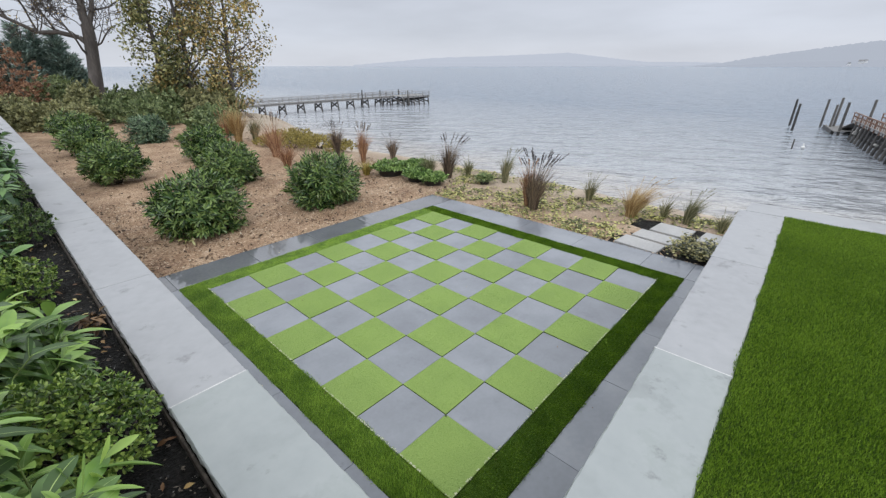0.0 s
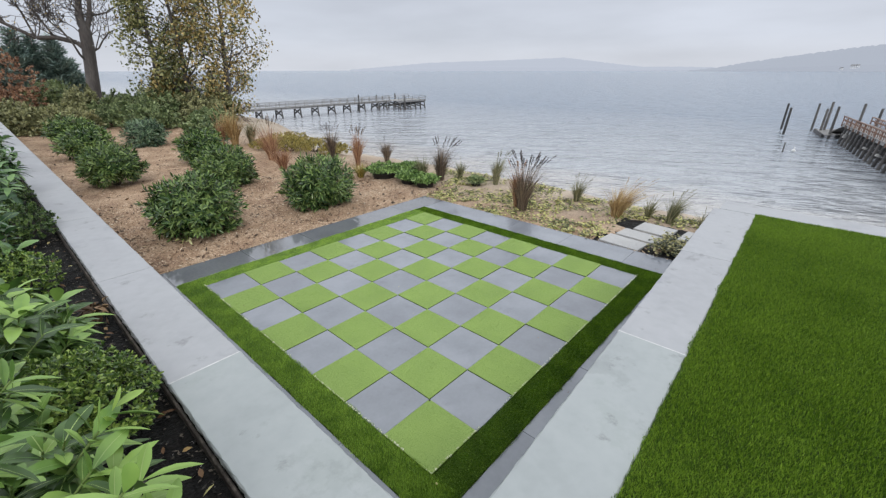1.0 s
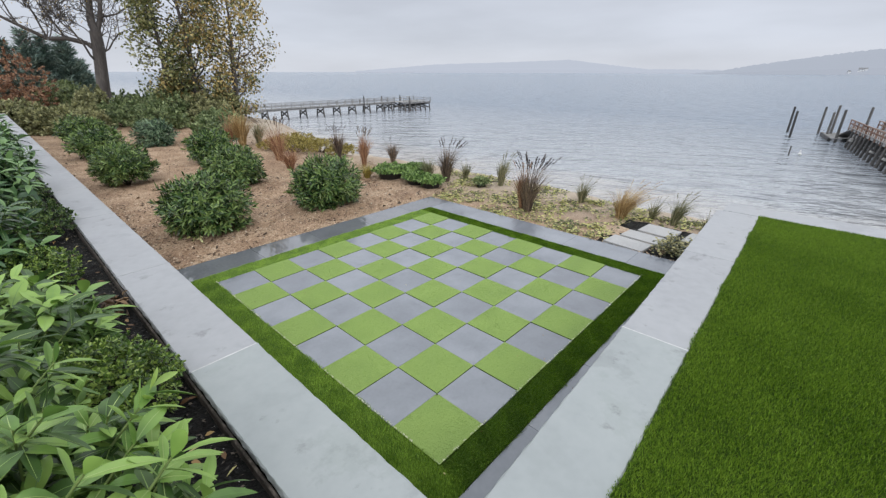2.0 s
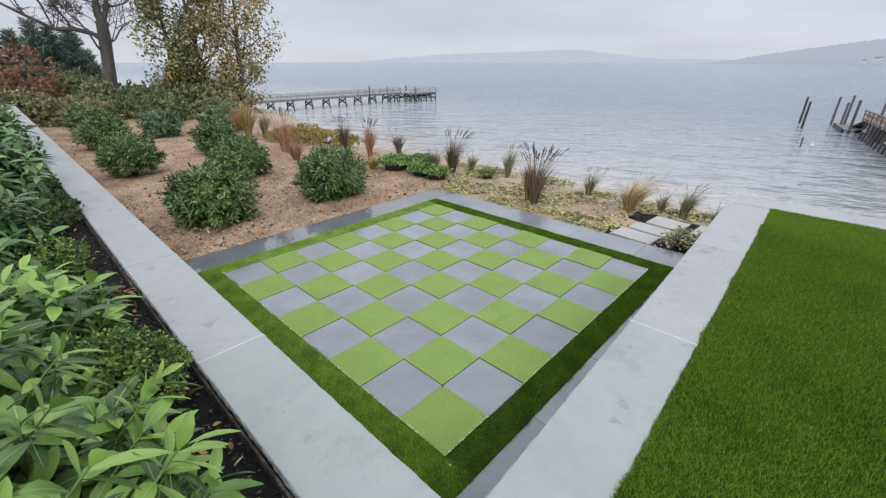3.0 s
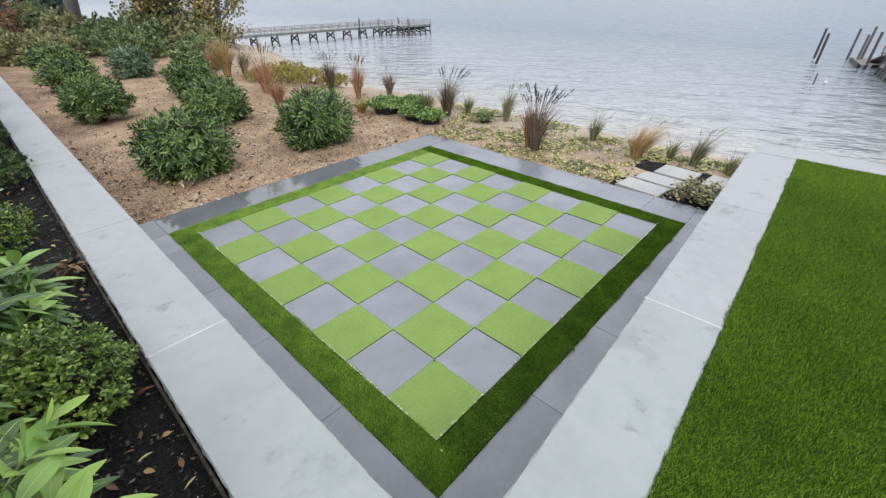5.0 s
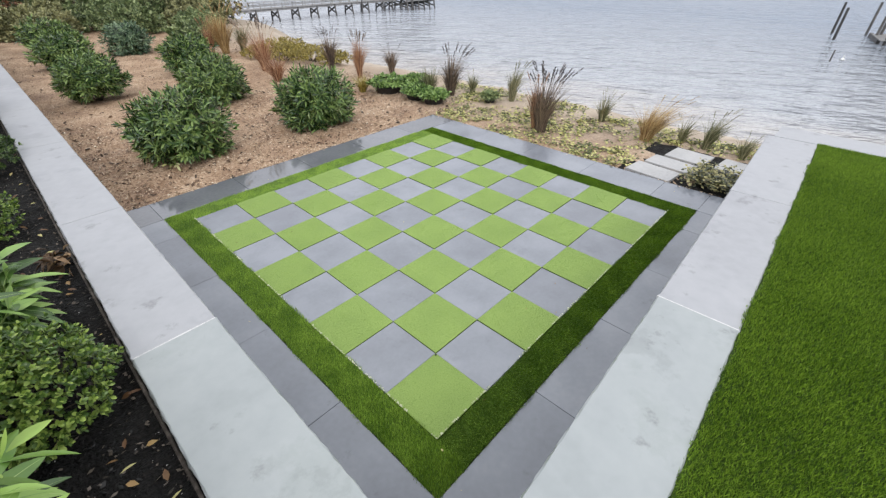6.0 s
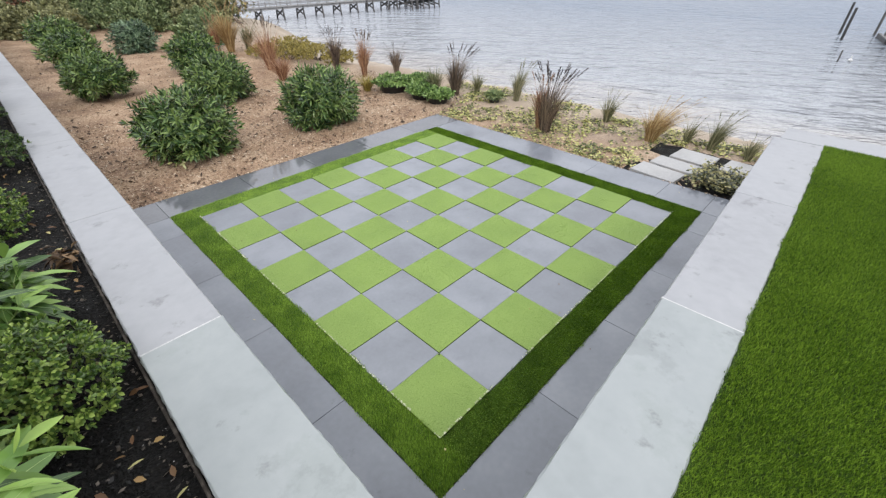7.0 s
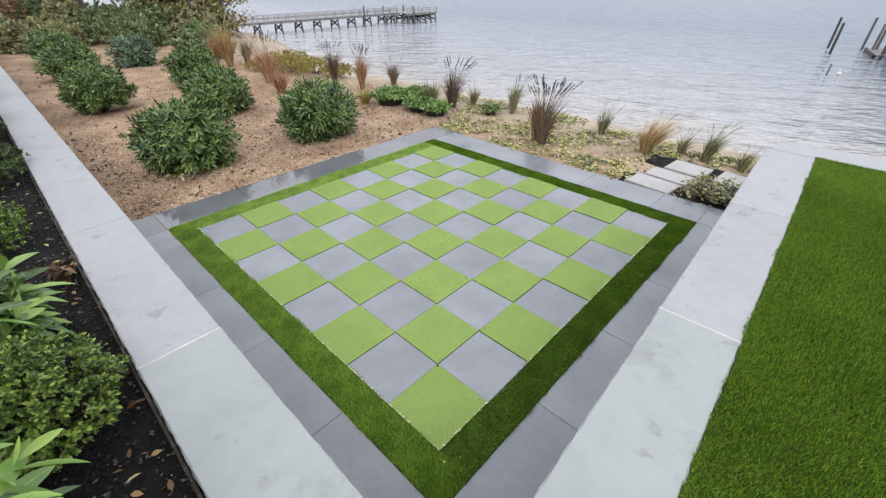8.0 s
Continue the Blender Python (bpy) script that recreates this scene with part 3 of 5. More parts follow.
def coping(wall, x0, x1, y0, y1, top, along, mat_=M_COPING_LILAC):
    loc = wall.location
    sx, sy = x1 - x0 - 0.006 * (along == "x"), y1 - y0 - 0.006 * (along == "y")
    ob = child("coping_slab", rough_slab(rng, sx, sy, 0.05, mat_), wall)
    ob.location = ((x0 + x1) / 2 - loc.x, (y0 + y1) / 2 - loc.y, top - loc.z)
    return ob


def joint(wall, x0, x1, y0, y1, top):
    loc = wall.location
    ob = child("mortar_joint", slab_mesh("mortar_joint", x1 - x0, y1 - y0, 0.04, M_MORTAR, 0.001), wall)
    ob.location = ((x0 + x1) / 2 - loc.x, (y0 + y1) / 2 - loc.y, top - loc.z)


west_cuts = [-1.085, 0.918, 2.66, 4.74, 6.55, 8.4, 10.25, 12.1, 13.95, 15.8, 17.65, 19.5, 21.35, 23.2]
for a, b in zip(west_cuts, west_cuts[1:]):
    coping(wall_w, LEFT_OUT, LEFT_IN, a, b, COP_L, "y", M_COPING if a < 0 else M_COPING_LILAC)
for c in west_cuts[1:-1]:
    joint(wall_w, LEFT_OUT + 0.006, LEFT_IN - 0.006, c - 0.0055, c + 0.0055, COP_L + (0.0006 if c < 1 else -0.004))
south_cuts = [-0.694, 1.07, 2.79, 4.49]
for a, b in zip(south_cuts, south_cuts[1:]):
    ob = coping(wall_s, a, b, RIGHT_OUT, RIGHT_IN, COP_R, "x", M_COPING if a < 0 else M_COPING_LILAC)
    for q in ob.data.vertices:
        if q.co.y > 0.05:
            q.co.y += 0.010 * ((a + b) / 2 + q.co.x - 1.87)
for c in south_cuts[1:-1]:
    joint(wall_s, c - 0.004, c + 0.004, RIGHT_OUT + 0.006, RIGHT_IN - 0.006, COP_R + (0.0006 if c < 2 else -0.003))
east_cuts = [-9.0, -6.6, -4.6, -2.6, -0.63]
for a, b in zip(east_cuts, east_cuts[1:]):
    coping(wall_e, 4.494, 4.93, a, b, COP_R + 0.002, "y")

# ---- upper lawn ----


def blades(r, x0, x1, y0, y1, z, per_m2, h, lean, w, mat_, name, wobble=0.0, edge=False, nap=(0.0, 0.0)):
    n = int((x1 - x0) * (y1 - y0) * per_m2)
    P = np.stack([r.uniform(x0, x1, n), r.uniform(y0, y1, n), np.full(n, z)], 1)
    if edge:
        y_edge = lawn_edge(P[:, 0]) + 0.007 * np.sin(P[:, 0] * 9) * np.sin(P[:, 0] * 3.7)
        P = P[P[:, 1] < y_edge]
        n = len(P)
    if wobble:
        P[:, 0] += 0.006 * np.sin(P[:, 1] * 9.0 + x0) + 0.004 * np.sin(P[:, 1] * 23.0)
        P[:, 1] += 0.006 * np.sin(P[:, 0] * 8.0 + y0) + 0.004 * np.sin(P[:, 0] * 27.0)
        P[:, 0] += r.normal(0, wobble, n)
        P[:, 1] += r.normal(0, wobble, n)
    a = r.uniform(0, 2 * np.pi, n)
    s = np.stack([np.cos(a), np.sin(a), np.zeros(n)], 1) * (w / 2)
    b = r.uniform(0, 2 * np.pi, n)
    ln = lean * r.uniform(0.2, 1.0, n)
    tip = P + np.stack([np.cos(b) * ln + nap[0], np.sin(b) * ln + nap[1], h * r.uniform(0.6, 1.1, n)], 1)
    v = np.stack([P - s, P + s, tip], 1).reshape(-1, 3)
    return fast_mesh(name, v, np.arange(3 * n).reshape(-1, 3), mat_)


lawn = box_object("lawn", (-12.0, -9.0, 0.6), (4.49, -0.985, 0.945), M_LAWN_BACK, "dark green artificial turf lawn with dense short pile", "lawn")
for nm, x0, x1, y0, y1, dens, w in (("turf_pile", -1.15, 4.50, -2.6, -1.0, 62000, 0.0036), ("turf_pile", 0.0, 4.50, -4.6, -2.6, 20000, 0.0055), ("turf_pile", 1.0, 4.50, -9.0, -4.6, 6000, 0.009), ("turf_pile", -4.0, 1.0, -5.0, -2.6, 2500, 0.01)):
    ob = child(nm, blades(rng, x0, x1, y0, y1, 0.953 - lawn.location.z, dens, 0.022, 0.011, w, M_BLADE_LAWN, nm, 0.006, True), lawn)
    ob.data.transform(Matrix.Translation((-lawn.location.x, -lawn.location.y, 0)))
    tagged(ob, kind="stuff")

# ---- upper planting bed ----


def bed_mesh(x0, x1, y0, y1, z, step, amp, mat_, name):
    xs, ys = np.arange(x0, x1 + step / 2, step), np.arange(y0, y1 + step / 2, step)
    X, Y = np.meshgrid(xs, ys, indexing="ij")
    Z = z + np.array([noise.noise(Vector((a * 7, b * 7, 2))) * amp + noise.noise(Vector((a * 22, b * 22, 4))) * amp * 0.6 for a, b in zip(X.ravel(), Y.ravel())]).reshape(X.shape)
    idx = np.arange(X.size).reshape(X.shape)
    return fast_mesh(name, np.stack([X, Y, Z], -1), np.stack([idx[:-1, :-1], idx[1:, :-1], idx[1:, 1:], idx[:-1, 1:]], -1).reshape(-1, 4), mat_)


bed_soil = tagged(new("soil_bed", bed_mesh(-3.6, -1.063, -2.2, 9.0, 0.865, 0.05, 0.025, M_SOIL, "soil_bed")), "black shredded mulch filling the upper planting bed", "soil", kind="structure")
box_object("bed_fill", (-12, -1.085, -0.4), (-1.065, 26, 0.82), M_SOIL, "dark garden soil behind the retaining wall", "soil")


def chips(r, pts, size, mat_, name, flat=0.35):
    """Small bark flakes: four-cornered splinters with a raised edge."""
    n = len(pts)
    a, t = r.uniform(0, 2 * np.pi, n), r.normal(0, flat, n)
    L = size * r.uniform(0.4, 1.5, n)
    W = L * r.uniform(0.25, 0.6, n)
    d = np.stack([np.cos(a) * np.cos(t), np.sin(a) * np.cos(t), np.sin(t)], 1)
    s = np.stack([-np.sin(a), np.cos(a), r.normal(0, flat, n)], 1)
    up = np.array([0, 0, 1.0]) * (size * 0.12)
    c = np.asarray(pts)
    v = np.stack([c - d * L[:, None] / 2, c + s * W[:, None] / 2 + up, c + d * L[:, None] / 2 + up, c - s * W[:, None] / 2, c + up * 1.5], 1)
    o = (np.arange(n) * 5)[:, None, None]
    f = (np.array([(0, 1, 4), (1, 2, 4), (2, 3, 4), (3, 0, 4)])[None] + o).reshape(-1, 3)
    return fast_mesh(name, v, f, mat_)


n = 9000
pts = np.stack([rng.uniform(-2.2, -1.1, n), rng.uniform(-1.0, 7.0, n), np.full(n, 0.872) + rng.uniform(-0.012, 0.014, n)], 1)
tagged(new("mulch_chips", chips(rng, pts, 0.022, M_CHIP_DARK, "mulch_chips")), "loose dark bark flakes on black mulch", "mulch", kind="stuff")
n = 700
pts = np.stack([rng.uniform(-1.9, -1.12, n), rng.uniform(-0.6, 6.0, n), np.full(n, 0.888) + rng.uniform(-0.004, 0.006, n)], 1)
tagged(new("pale_flecks", chips(rng, pts, 0.007, M_FLECK, "pale_flecks", 0.2)), "pale wet flecks scattered on black mulch", "debris", kind="stuff")
n = 120
pts = np.stack([rng.uniform(-1.75, -1.13, n), rng.uniform(-0.3, 5.0, n), np.full(n, 0.892)], 1)
a = rng.uniform(0, 2 * np.pi, n)
v, f = leaves(pts, np.stack([np.cos(a), np.sin(a), rng.normal(0, 0.25, n)], 1), np.tile([0, 0, 1.0], (n, 1)) + rng.normal(0, 0.3, (n, 3)), rng.uniform(0.025, 0.06, n), rng.uniform(0.014, 0.028, n), fold=0.3)
tagged(new("fallen_leaves", fast_mesh("fallen_leaves", v, f, M_DRY_LEAF)), "fallen yellow and brown leaves on black mulch", "leaves", kind="stuff")


def stems_mesh(r, base_r, tips, radius, mat_, name, mid_out=0.5):
    segs = []
    for t in tips:
        b = Vector((r.normal(0, base_r), r.normal(0, base_r), 0.0))
        t = Vector(t)
        mid = b.lerp(t, 0.5) + Vector((r.normal(0, 0.03), r.normal(0, 0.03), t.z * 0.08))
        segs += [(b, mid, radius, radius * 0.75), (mid, t, radius * 0.75, radius * 0.35)]
    return fast_mesh(name, *tubes(segs, 5), mat_)


def shrub(name, r, seed, rx, rz, shoots, k, length, width, leaf_mat, label, category, stem_mat, rough=0.18, low=-0.45, spread=0.95, rows=None, inner=0.35, group="", droop=0.2, young=None, clear=0.12):
    """A rounded shrub: bare stems at the foot and sprigs of leaves over an uneven crown."""
    sh = thing(name, Matrix(), label, category, group)
    d = sphere_points(r, shoots, low)
    rad = lumps(d, seed, rough) * np.where(r.random(shoots) < inner, r.uniform(0.4, 0.85, shoots), r.uniform(0.88, 1.06, shoots))
    mid = clear + (rz - clear) * 0.42
    tips = d * rad[:, None] * np.array([rx, rx, (rz - clear) * 0.58]) + np.array([0, 0, mid])
    tips[:, 2] = np.maximum(tips[:, 2], clear * 0.6 + 0.02)
    axes = unit(d * np.array([1, 1, 0.8]) + np.array([0, 0, 0.45]) + r.normal(0, 0.28, (shoots, 3)))
    P, D, N, L, W = whorls(r, tips, axes, k, length, width, spread)
    if rows is None:
        v, f = diamonds(P, D, N, L, W, 0.12)
    else:
        v, f = leaves(P, D, N, L, W, rows, 0.22, droop)
    child("foliage", fast_mesh("foliage", v, f, leaf_mat), sh)
    pick = tips[r.choice(shoots, min(26, shoots), replace=False)] * 0.93
    tagged(child("stem_frame", stems_mesh(r, 0.05 * rx + 0.01, pick, 0.012 * max(rx, 0.5), stem_mat, "stem_frame"), sh), kind="stuff")
    if young:
        top = tips[d[:, 2] > 0.45][:young]
        P, D, N, L, W = whorls(r, top + np.array([0, 0, length * 0.25]), unit(axes[d[:, 2] > 0.45][:young] + np.array([0, 0, 0.5])), 7, length * 1.05, width * 0.8, 0.8)
        v, f = leaves(P, D, N, L, W, rows or ((0, 0.12), (0.35, 1), (0.7, 0.75), (1, 0.05)), 0.3, droop)
        child("young_leaves", fast_mesh("young_leaves", v, f, M_LAUREL_NEW), sh, label="pale yellow-green young leaves")
    return sh


LONG = ((0, 0.10), (0.12, 0.42), (0.32, 0.86), (0.55, 1.0), (0.78, 0.72), (0.93, 0.30), (1, 0.03))
RIB = ((0, 1.3), (0.12, 1.2), (0.32, 1.0), (0.55, 0.8), (0.78, 0.55), (0.93, 0.3))
SHORT = ((0, 0.12), (0.35, 1), (0.7, 0.8), (1, 0.05))


def laurel(r, seed, rx, rz, shoots, length, width, rows, extra=(), young=(), leaf=M_LAUREL):
    """Upright green shoots, each ringed with long arching leaves."""
    sh = thing("laurel_shrub", Matrix(), "glossy green laurel with long leaves on black mulch", "shrub", "laurels in the upper bed")
    d = sphere_points(r, shoots, -0.1)
    rad = lumps(d, seed, 0.2) * np.where(r.random(shoots) < 0.4, r.uniform(0.45, 0.8, shoots), r.uniform(0.82, 1.05, shoots))
    tips = d * rad[:, None] * np.array([rx, rx, rz * 0.62]) + np.array([0, 0, rz * 0.38])
    tips[:, 2] = np.maximum(tips[:, 2], 0.12)
    axes = unit(d * np.array([0.55, 0.55, 0.4]) + np.array([0, 0, 0.9]) + r.normal(0, 0.2, (shoots, 3)))
    if len(extra):
        tips = np.concatenate([tips, np.array(extra)])
        axes = np.concatenate([axes, unit(np.array([[0.75, 0.05, 0.65]] * len(extra)))])
    P, D, N, L, W = whorls(r, tips, axes, 12, length, width, 1.85)
    v, f = leaves(P, D, N, L, W, rows, 0.22, 0.34)
    foliage = child("foliage", fast_mesh("foliage", v, f, leaf), sh)
    if rows is LONG:
        v, f = leaves(P + N * 0.0012, D, N, L, 0.0026, RIB, 0.0, 0.34)
        tagged(child("leaf_veining", fast_mesh("leaf_veining", v, f, M_RIB), foliage), kind="stuff")
    segs = []
    for t, a in zip(tips, axes):
        t, a = Vector(t), Vector(a)
        b = Vector((t.x * 0.25 + r.normal(0, 0.02), t.y * 0.25 + r.normal(0, 0.02), 0))
        k = t - a * length * 1.2
        segs += [(b, b.lerp(k, 0.6) + Vector((0, 0, 0.03)), 0.008, 0.007), (b.lerp(k, 0.6) + Vector((0, 0, 0.03)), k, 0.007, 0.005), (k, t, 0.005, 0.003)]
    tagged(child("stem_frame", fast_mesh("stem_frame", *tubes(segs, 6), M_STEM_GREEN), sh), kind="stuff")
    if len(young):
        yt = np.array(young)
        P, D, N, L, W = whorls(r, yt, unit(np.array([[0.95, 0.1, 0.5]] * len(yt))), 9, length * 0.95, width * 0.8, 1.5)
        v, f = leaves(P, D, N, L, W, rows, 0.4, 0.25)
        child("young_leaves", fast_mesh("young_leaves", v, f, M_LAUREL_NEW), sh, label="pale yellow-green young leaves")
    return sh


laurel_rows = (
    (-1.91, -0.12, 0.52, 0.86, 220, 0.145, 0.048, LONG, ((0.54, -0.1, 0.62), (0.5, 0.12, 0.68), (0.56, -0.22, 0.55), (0.46, 0.22, 0.55), (0.50, -0.3, 0.80), (0.46, 0.0, 0.66), (0.40, -0.5, 0.76), (0.46, -0.15, 0.5), (0.3, 0.1, 0.8), (0.35, -0.3, 0.88), (0.2, -0.4, 0.9)), ((0.56, 0.20, 0.68), (0.1, -0.1, 0.92))),
    (-1.98, 0.62, 0.46, 0.84, 170, 0.15, 0.048, LONG, ((0.42, -0.2, 0.72), (0.40, -0.05, 0.6), (0.36, -0.3, 0.62), (0.3, -0.1, 0.8)), ((0.1, -0.1, 0.86),)),
    (-1.88, 1.68, 0.54, 0.66, 120, 0.19, 0.058, LONG, ((0.54, -0.1, 0.34), (0.50, -0.35, 0.34), (0.42, -0.4, 0.45)), ((-0.05, 0.1, 0.72),)),
    (-2.04, 3.3, 0.54, 0.90, 120, 0.18, 0.055, LONG, (), ()), (-1.80, 5.2, 0.62, 1.02, 130, 0.18, 0.055, SHORT, (), ((0.1, -0.2, 1.0),)), (-1.76, 6.7, 0.62, 1.08, 120, 0.18, 0.056, SHORT, (), ()),
    (-1.74, 8.3, 0.62, 1.12, 110, 0.18, 0.058, SHORT, (), ()), (-1.76, 10.2, 0.66, 1.12, 110, 0.18, 0.058, SHORT, (), ()), (-1.80, 12.6, 0.7, 1.1, 100, 0.18, 0.06, SHORT, (), ()))
for i, (x, y, rx, rz, cnt, ln, wd, rows, extra, young) in enumerate(laurel_rows):
    laurel(np.random.default_rng(40 + i), 3 + i, rx, rz, cnt, ln, wd, rows, extra, young, M_LAUREL if i < 3 else M_LAUREL_DEEP).location = (x, y, 0.86)
# Added strip that stands in for the coping's own wet, rough outer side.
for y0, y1 in ((-1.0, 1.2), (1.2, 3.6), (3.6, 6.0), (6.0, 8.6)):
    box_object("edging", (-1.113, y0 + 0.002, 0.78), (-1.099, y1 - 0.002, 0.932), M_EDGE, "added dark strip for the wet rough outer side of the coping", "edging")
boxwoods = ((-1.49, 0.90, 0.34, 0.45, M_BOX, 1000), (-1.57, 3.05, 0.32, 0.36, M_BOX, 700), (-1.47, 4.55, 0.36, 0.44, M_BOX_DARK, 800), (-1.46, 6.3, 0.34, 0.40, M_BOX_DARK, 620))
for i, (x, y, rx, rz, mt, cnt) in enumerate(boxwoods):
    ob = shrub("boxwood", np.random.default_rng(60 + i), 20 + i, rx, rz, cnt, 9, 0.024, 0.014, mt, "small rounded boxwood with tiny dark green leaves on mulch" if mt is M_BOX_DARK else "small rounded boxwood with tiny olive-green leaves on mulch", "shrub", M_STEM, 0.22, -0.5, 1.2, ((0, 0.3), (0.4, 1), (0.75, 0.9), (1, 0.25)), 0.35, "boxwoods in the upper bed", 0.05, clear=0.03)
    ob.location = (x, y, 0.865)
    if i == 2:
        # one long shoot reaching out over the coping
        shoot = [Vector((0.20, 0.10, 0.24)), Vector((0.32, 0.17, 0.20)), Vector((0.415, 0.22, 0.135))]
        child("sprig", fast_mesh("sprig", *tubes([(shoot[0], shoot[1], 0.003, 0.0022), (shoot[1], shoot[2], 0.0022, 0.0015)], 5), M_STEM), ob, label="single long shoot over the coping")
        P = np.array([shoot[1], shoot[2], shoot[2], shoot[2], shoot[2]])
        v, f = leaves(P, np.array([(0.5, 0.5, 0.4), (1, 0.1, 0.2), (0.5, 0.9, 0.5), (0.6, -0.7, 0.1), (0.3, 0.1, 1.0)]), np.array([(0.2, 0, 1.0)] * 5), 0.042, 0.022, SHORT, 0.2, 0.1)
        child("sprig_leaves", fast_mesh("sprig_leaves", v, f, M_BOX_DARK), ob)

# ---- lower mulch bed: laurel bushes ----
BUSH = ((0, 0.12), (0.22, 0.7), (0.5, 1.0), (0.8, 0.62), (1, 0.04))
bushes = (
    (0.74, 6.22, 0.69, 1.0, M_SKIP, 0.05), (3.03, 6.12, 0.66, 1.0, M_SKIP, 0.06), (0.58, 11.2, 0.62, 0.95, M_SKIP, 0.16), (2.37, 9.13, 0.63, 0.95, M_SKIP, 0.05),
    (0.90, 15.9, 0.70, 0.95, M_SKIP, 0.15), (2.80, 17.1, 0.64, 0.95, M_SKIP_BLUE, 0.05), (3.12, 12.6, 0.64, 0.95, M_SKIP, 0.1), (1.1, 20.0, 0.75, 1.0, M_SKIP, 0.15))
for i, (x, y, rx, rz, mt, clear) in enumerate(bushes):
    near = i < 4
    ob = shrub("laurel_bush", np.random.default_rng(80 + i), 30 + i, rx, rz, 720 if near else 440, 10, 0.12 if near else 0.14, 0.029 if near else 0.038, mt,
               "bluish dark green rounded laurel bush in bark mulch" if mt is M_SKIP_BLUE else "rounded dark green laurel bush in tan bark mulch", "bush", M_STEM, 0.30, -0.8, 1.35, BUSH, 0.40, "laurel bushes in the mulch bed", 0.12, clear=clear)
    ob.location = (x, y, -0.06)
    ob.rotation_euler.z = i * 1.3
    if i == 0:
        # a few dying leaves hang low on the side towards the wall corner
        q = np.random.default_rng(79)
        P = np.array([-0.36, -0.44, 0.10]) + q.normal(0, 0.05, (9, 3)) * np.array([1, 1, 0.5])
        v, f = leaves(P, np.array([-0.4, -0.6, -0.3]) + q.normal(0, 0.6, (9, 3)), np.array([0, 0, 1.0]) + q.normal(0, 0.4, (9, 3)), 0.12, 0.034, BUSH, 0.2, 0.15)
        dying = child("dying_leaves", fast_mesh("dying_leaves", v, f, M_YELLOW_LEAF), ob, label="pale yellow dying leaves")
        dying.rotation_euler.z = -ob.rotation_euler.z

# bark flakes over the bed
n = 26000
px, py = rng.uniform(-0.68, 6.4, n), np.concatenate([rng.uniform(4.84, 9.0, n // 2), rng.uniform(4.84, 20.0, n - n // 2)])
ok = px < crest(py) - 0.3
px, py = px[ok], py[ok]
pz = ground_z(px, py) + 0.008
h = np.array([noise.noise(Vector((a * 2.2, b * 2.2, 0))) * 0.035 + noise.noise(Vector((a * 0.6, b * 0.6, 5))) * 0.06 for a, b in zip(px, py)])
pz = pz + h * np.clip(np.maximum(px - 4.85, py - 4.85) / 0.8, 0, 1)
tagged(new("bark_flakes", chips(rng, np.stack([px, py, pz], 1), 0.032, M_CHIP, "bark_flakes")), "loose tan bark flakes over the mulch bed", "mulch", kind="stuff")


k = rng.choice(len(px), 1700, replace=False)
tagged(new("mulch_clods", chips(rng, np.stack([px[k], py[k], pz[k] + 0.004], 1), 0.075, M_CLOD, "mulch_clods", 0.3)), "larger dark bark pieces over the mulch bed", "mulch", kind="stuff")
k = rng.choice(len(px), 1500, replace=False)
tagged(new("pale_chips", chips(rng, np.stack([px[k], py[k], pz[k] + 0.012], 1), 0.036, M_PALE_CHIP, "pale_chips", 0.25)), "pale wood chips and dry leaves on the mulch bed", "mulch", kind="stuff")


m_ = 700
along = rng.uniform(-0.65, 4.9, m_)
ridge_ = np.abs(rng.normal(0, 0.03, m_))
c = np.concatenate([np.stack([along[:450], 4.83 - ridge_[:450], np.full(450, 0.004)], 1), np.stack([4.84 - ridge_[450:], along[450:], np.full(250, 0.004)], 1)])
tagged(new("spilled_bark", chips(rng, c, 0.026, M_CHIP, "spilled_bark", 0.2)), "bark flakes spilled onto the wet border slabs", "mulch", kind="stuff")


def bed_z(x, y):
    k = min(max(max(x - 4.85, y - 4.85) / 0.8, 0), 1)
    z = float(ground_z(np.array(x), np.array(y)))
    return z + (noise.noise(Vector((x * 2.2, y * 2.2, 0))) * 0.035 + noise.noise(Vector((x * 0.6, y * 0.6, 5))) * 0.06) * k


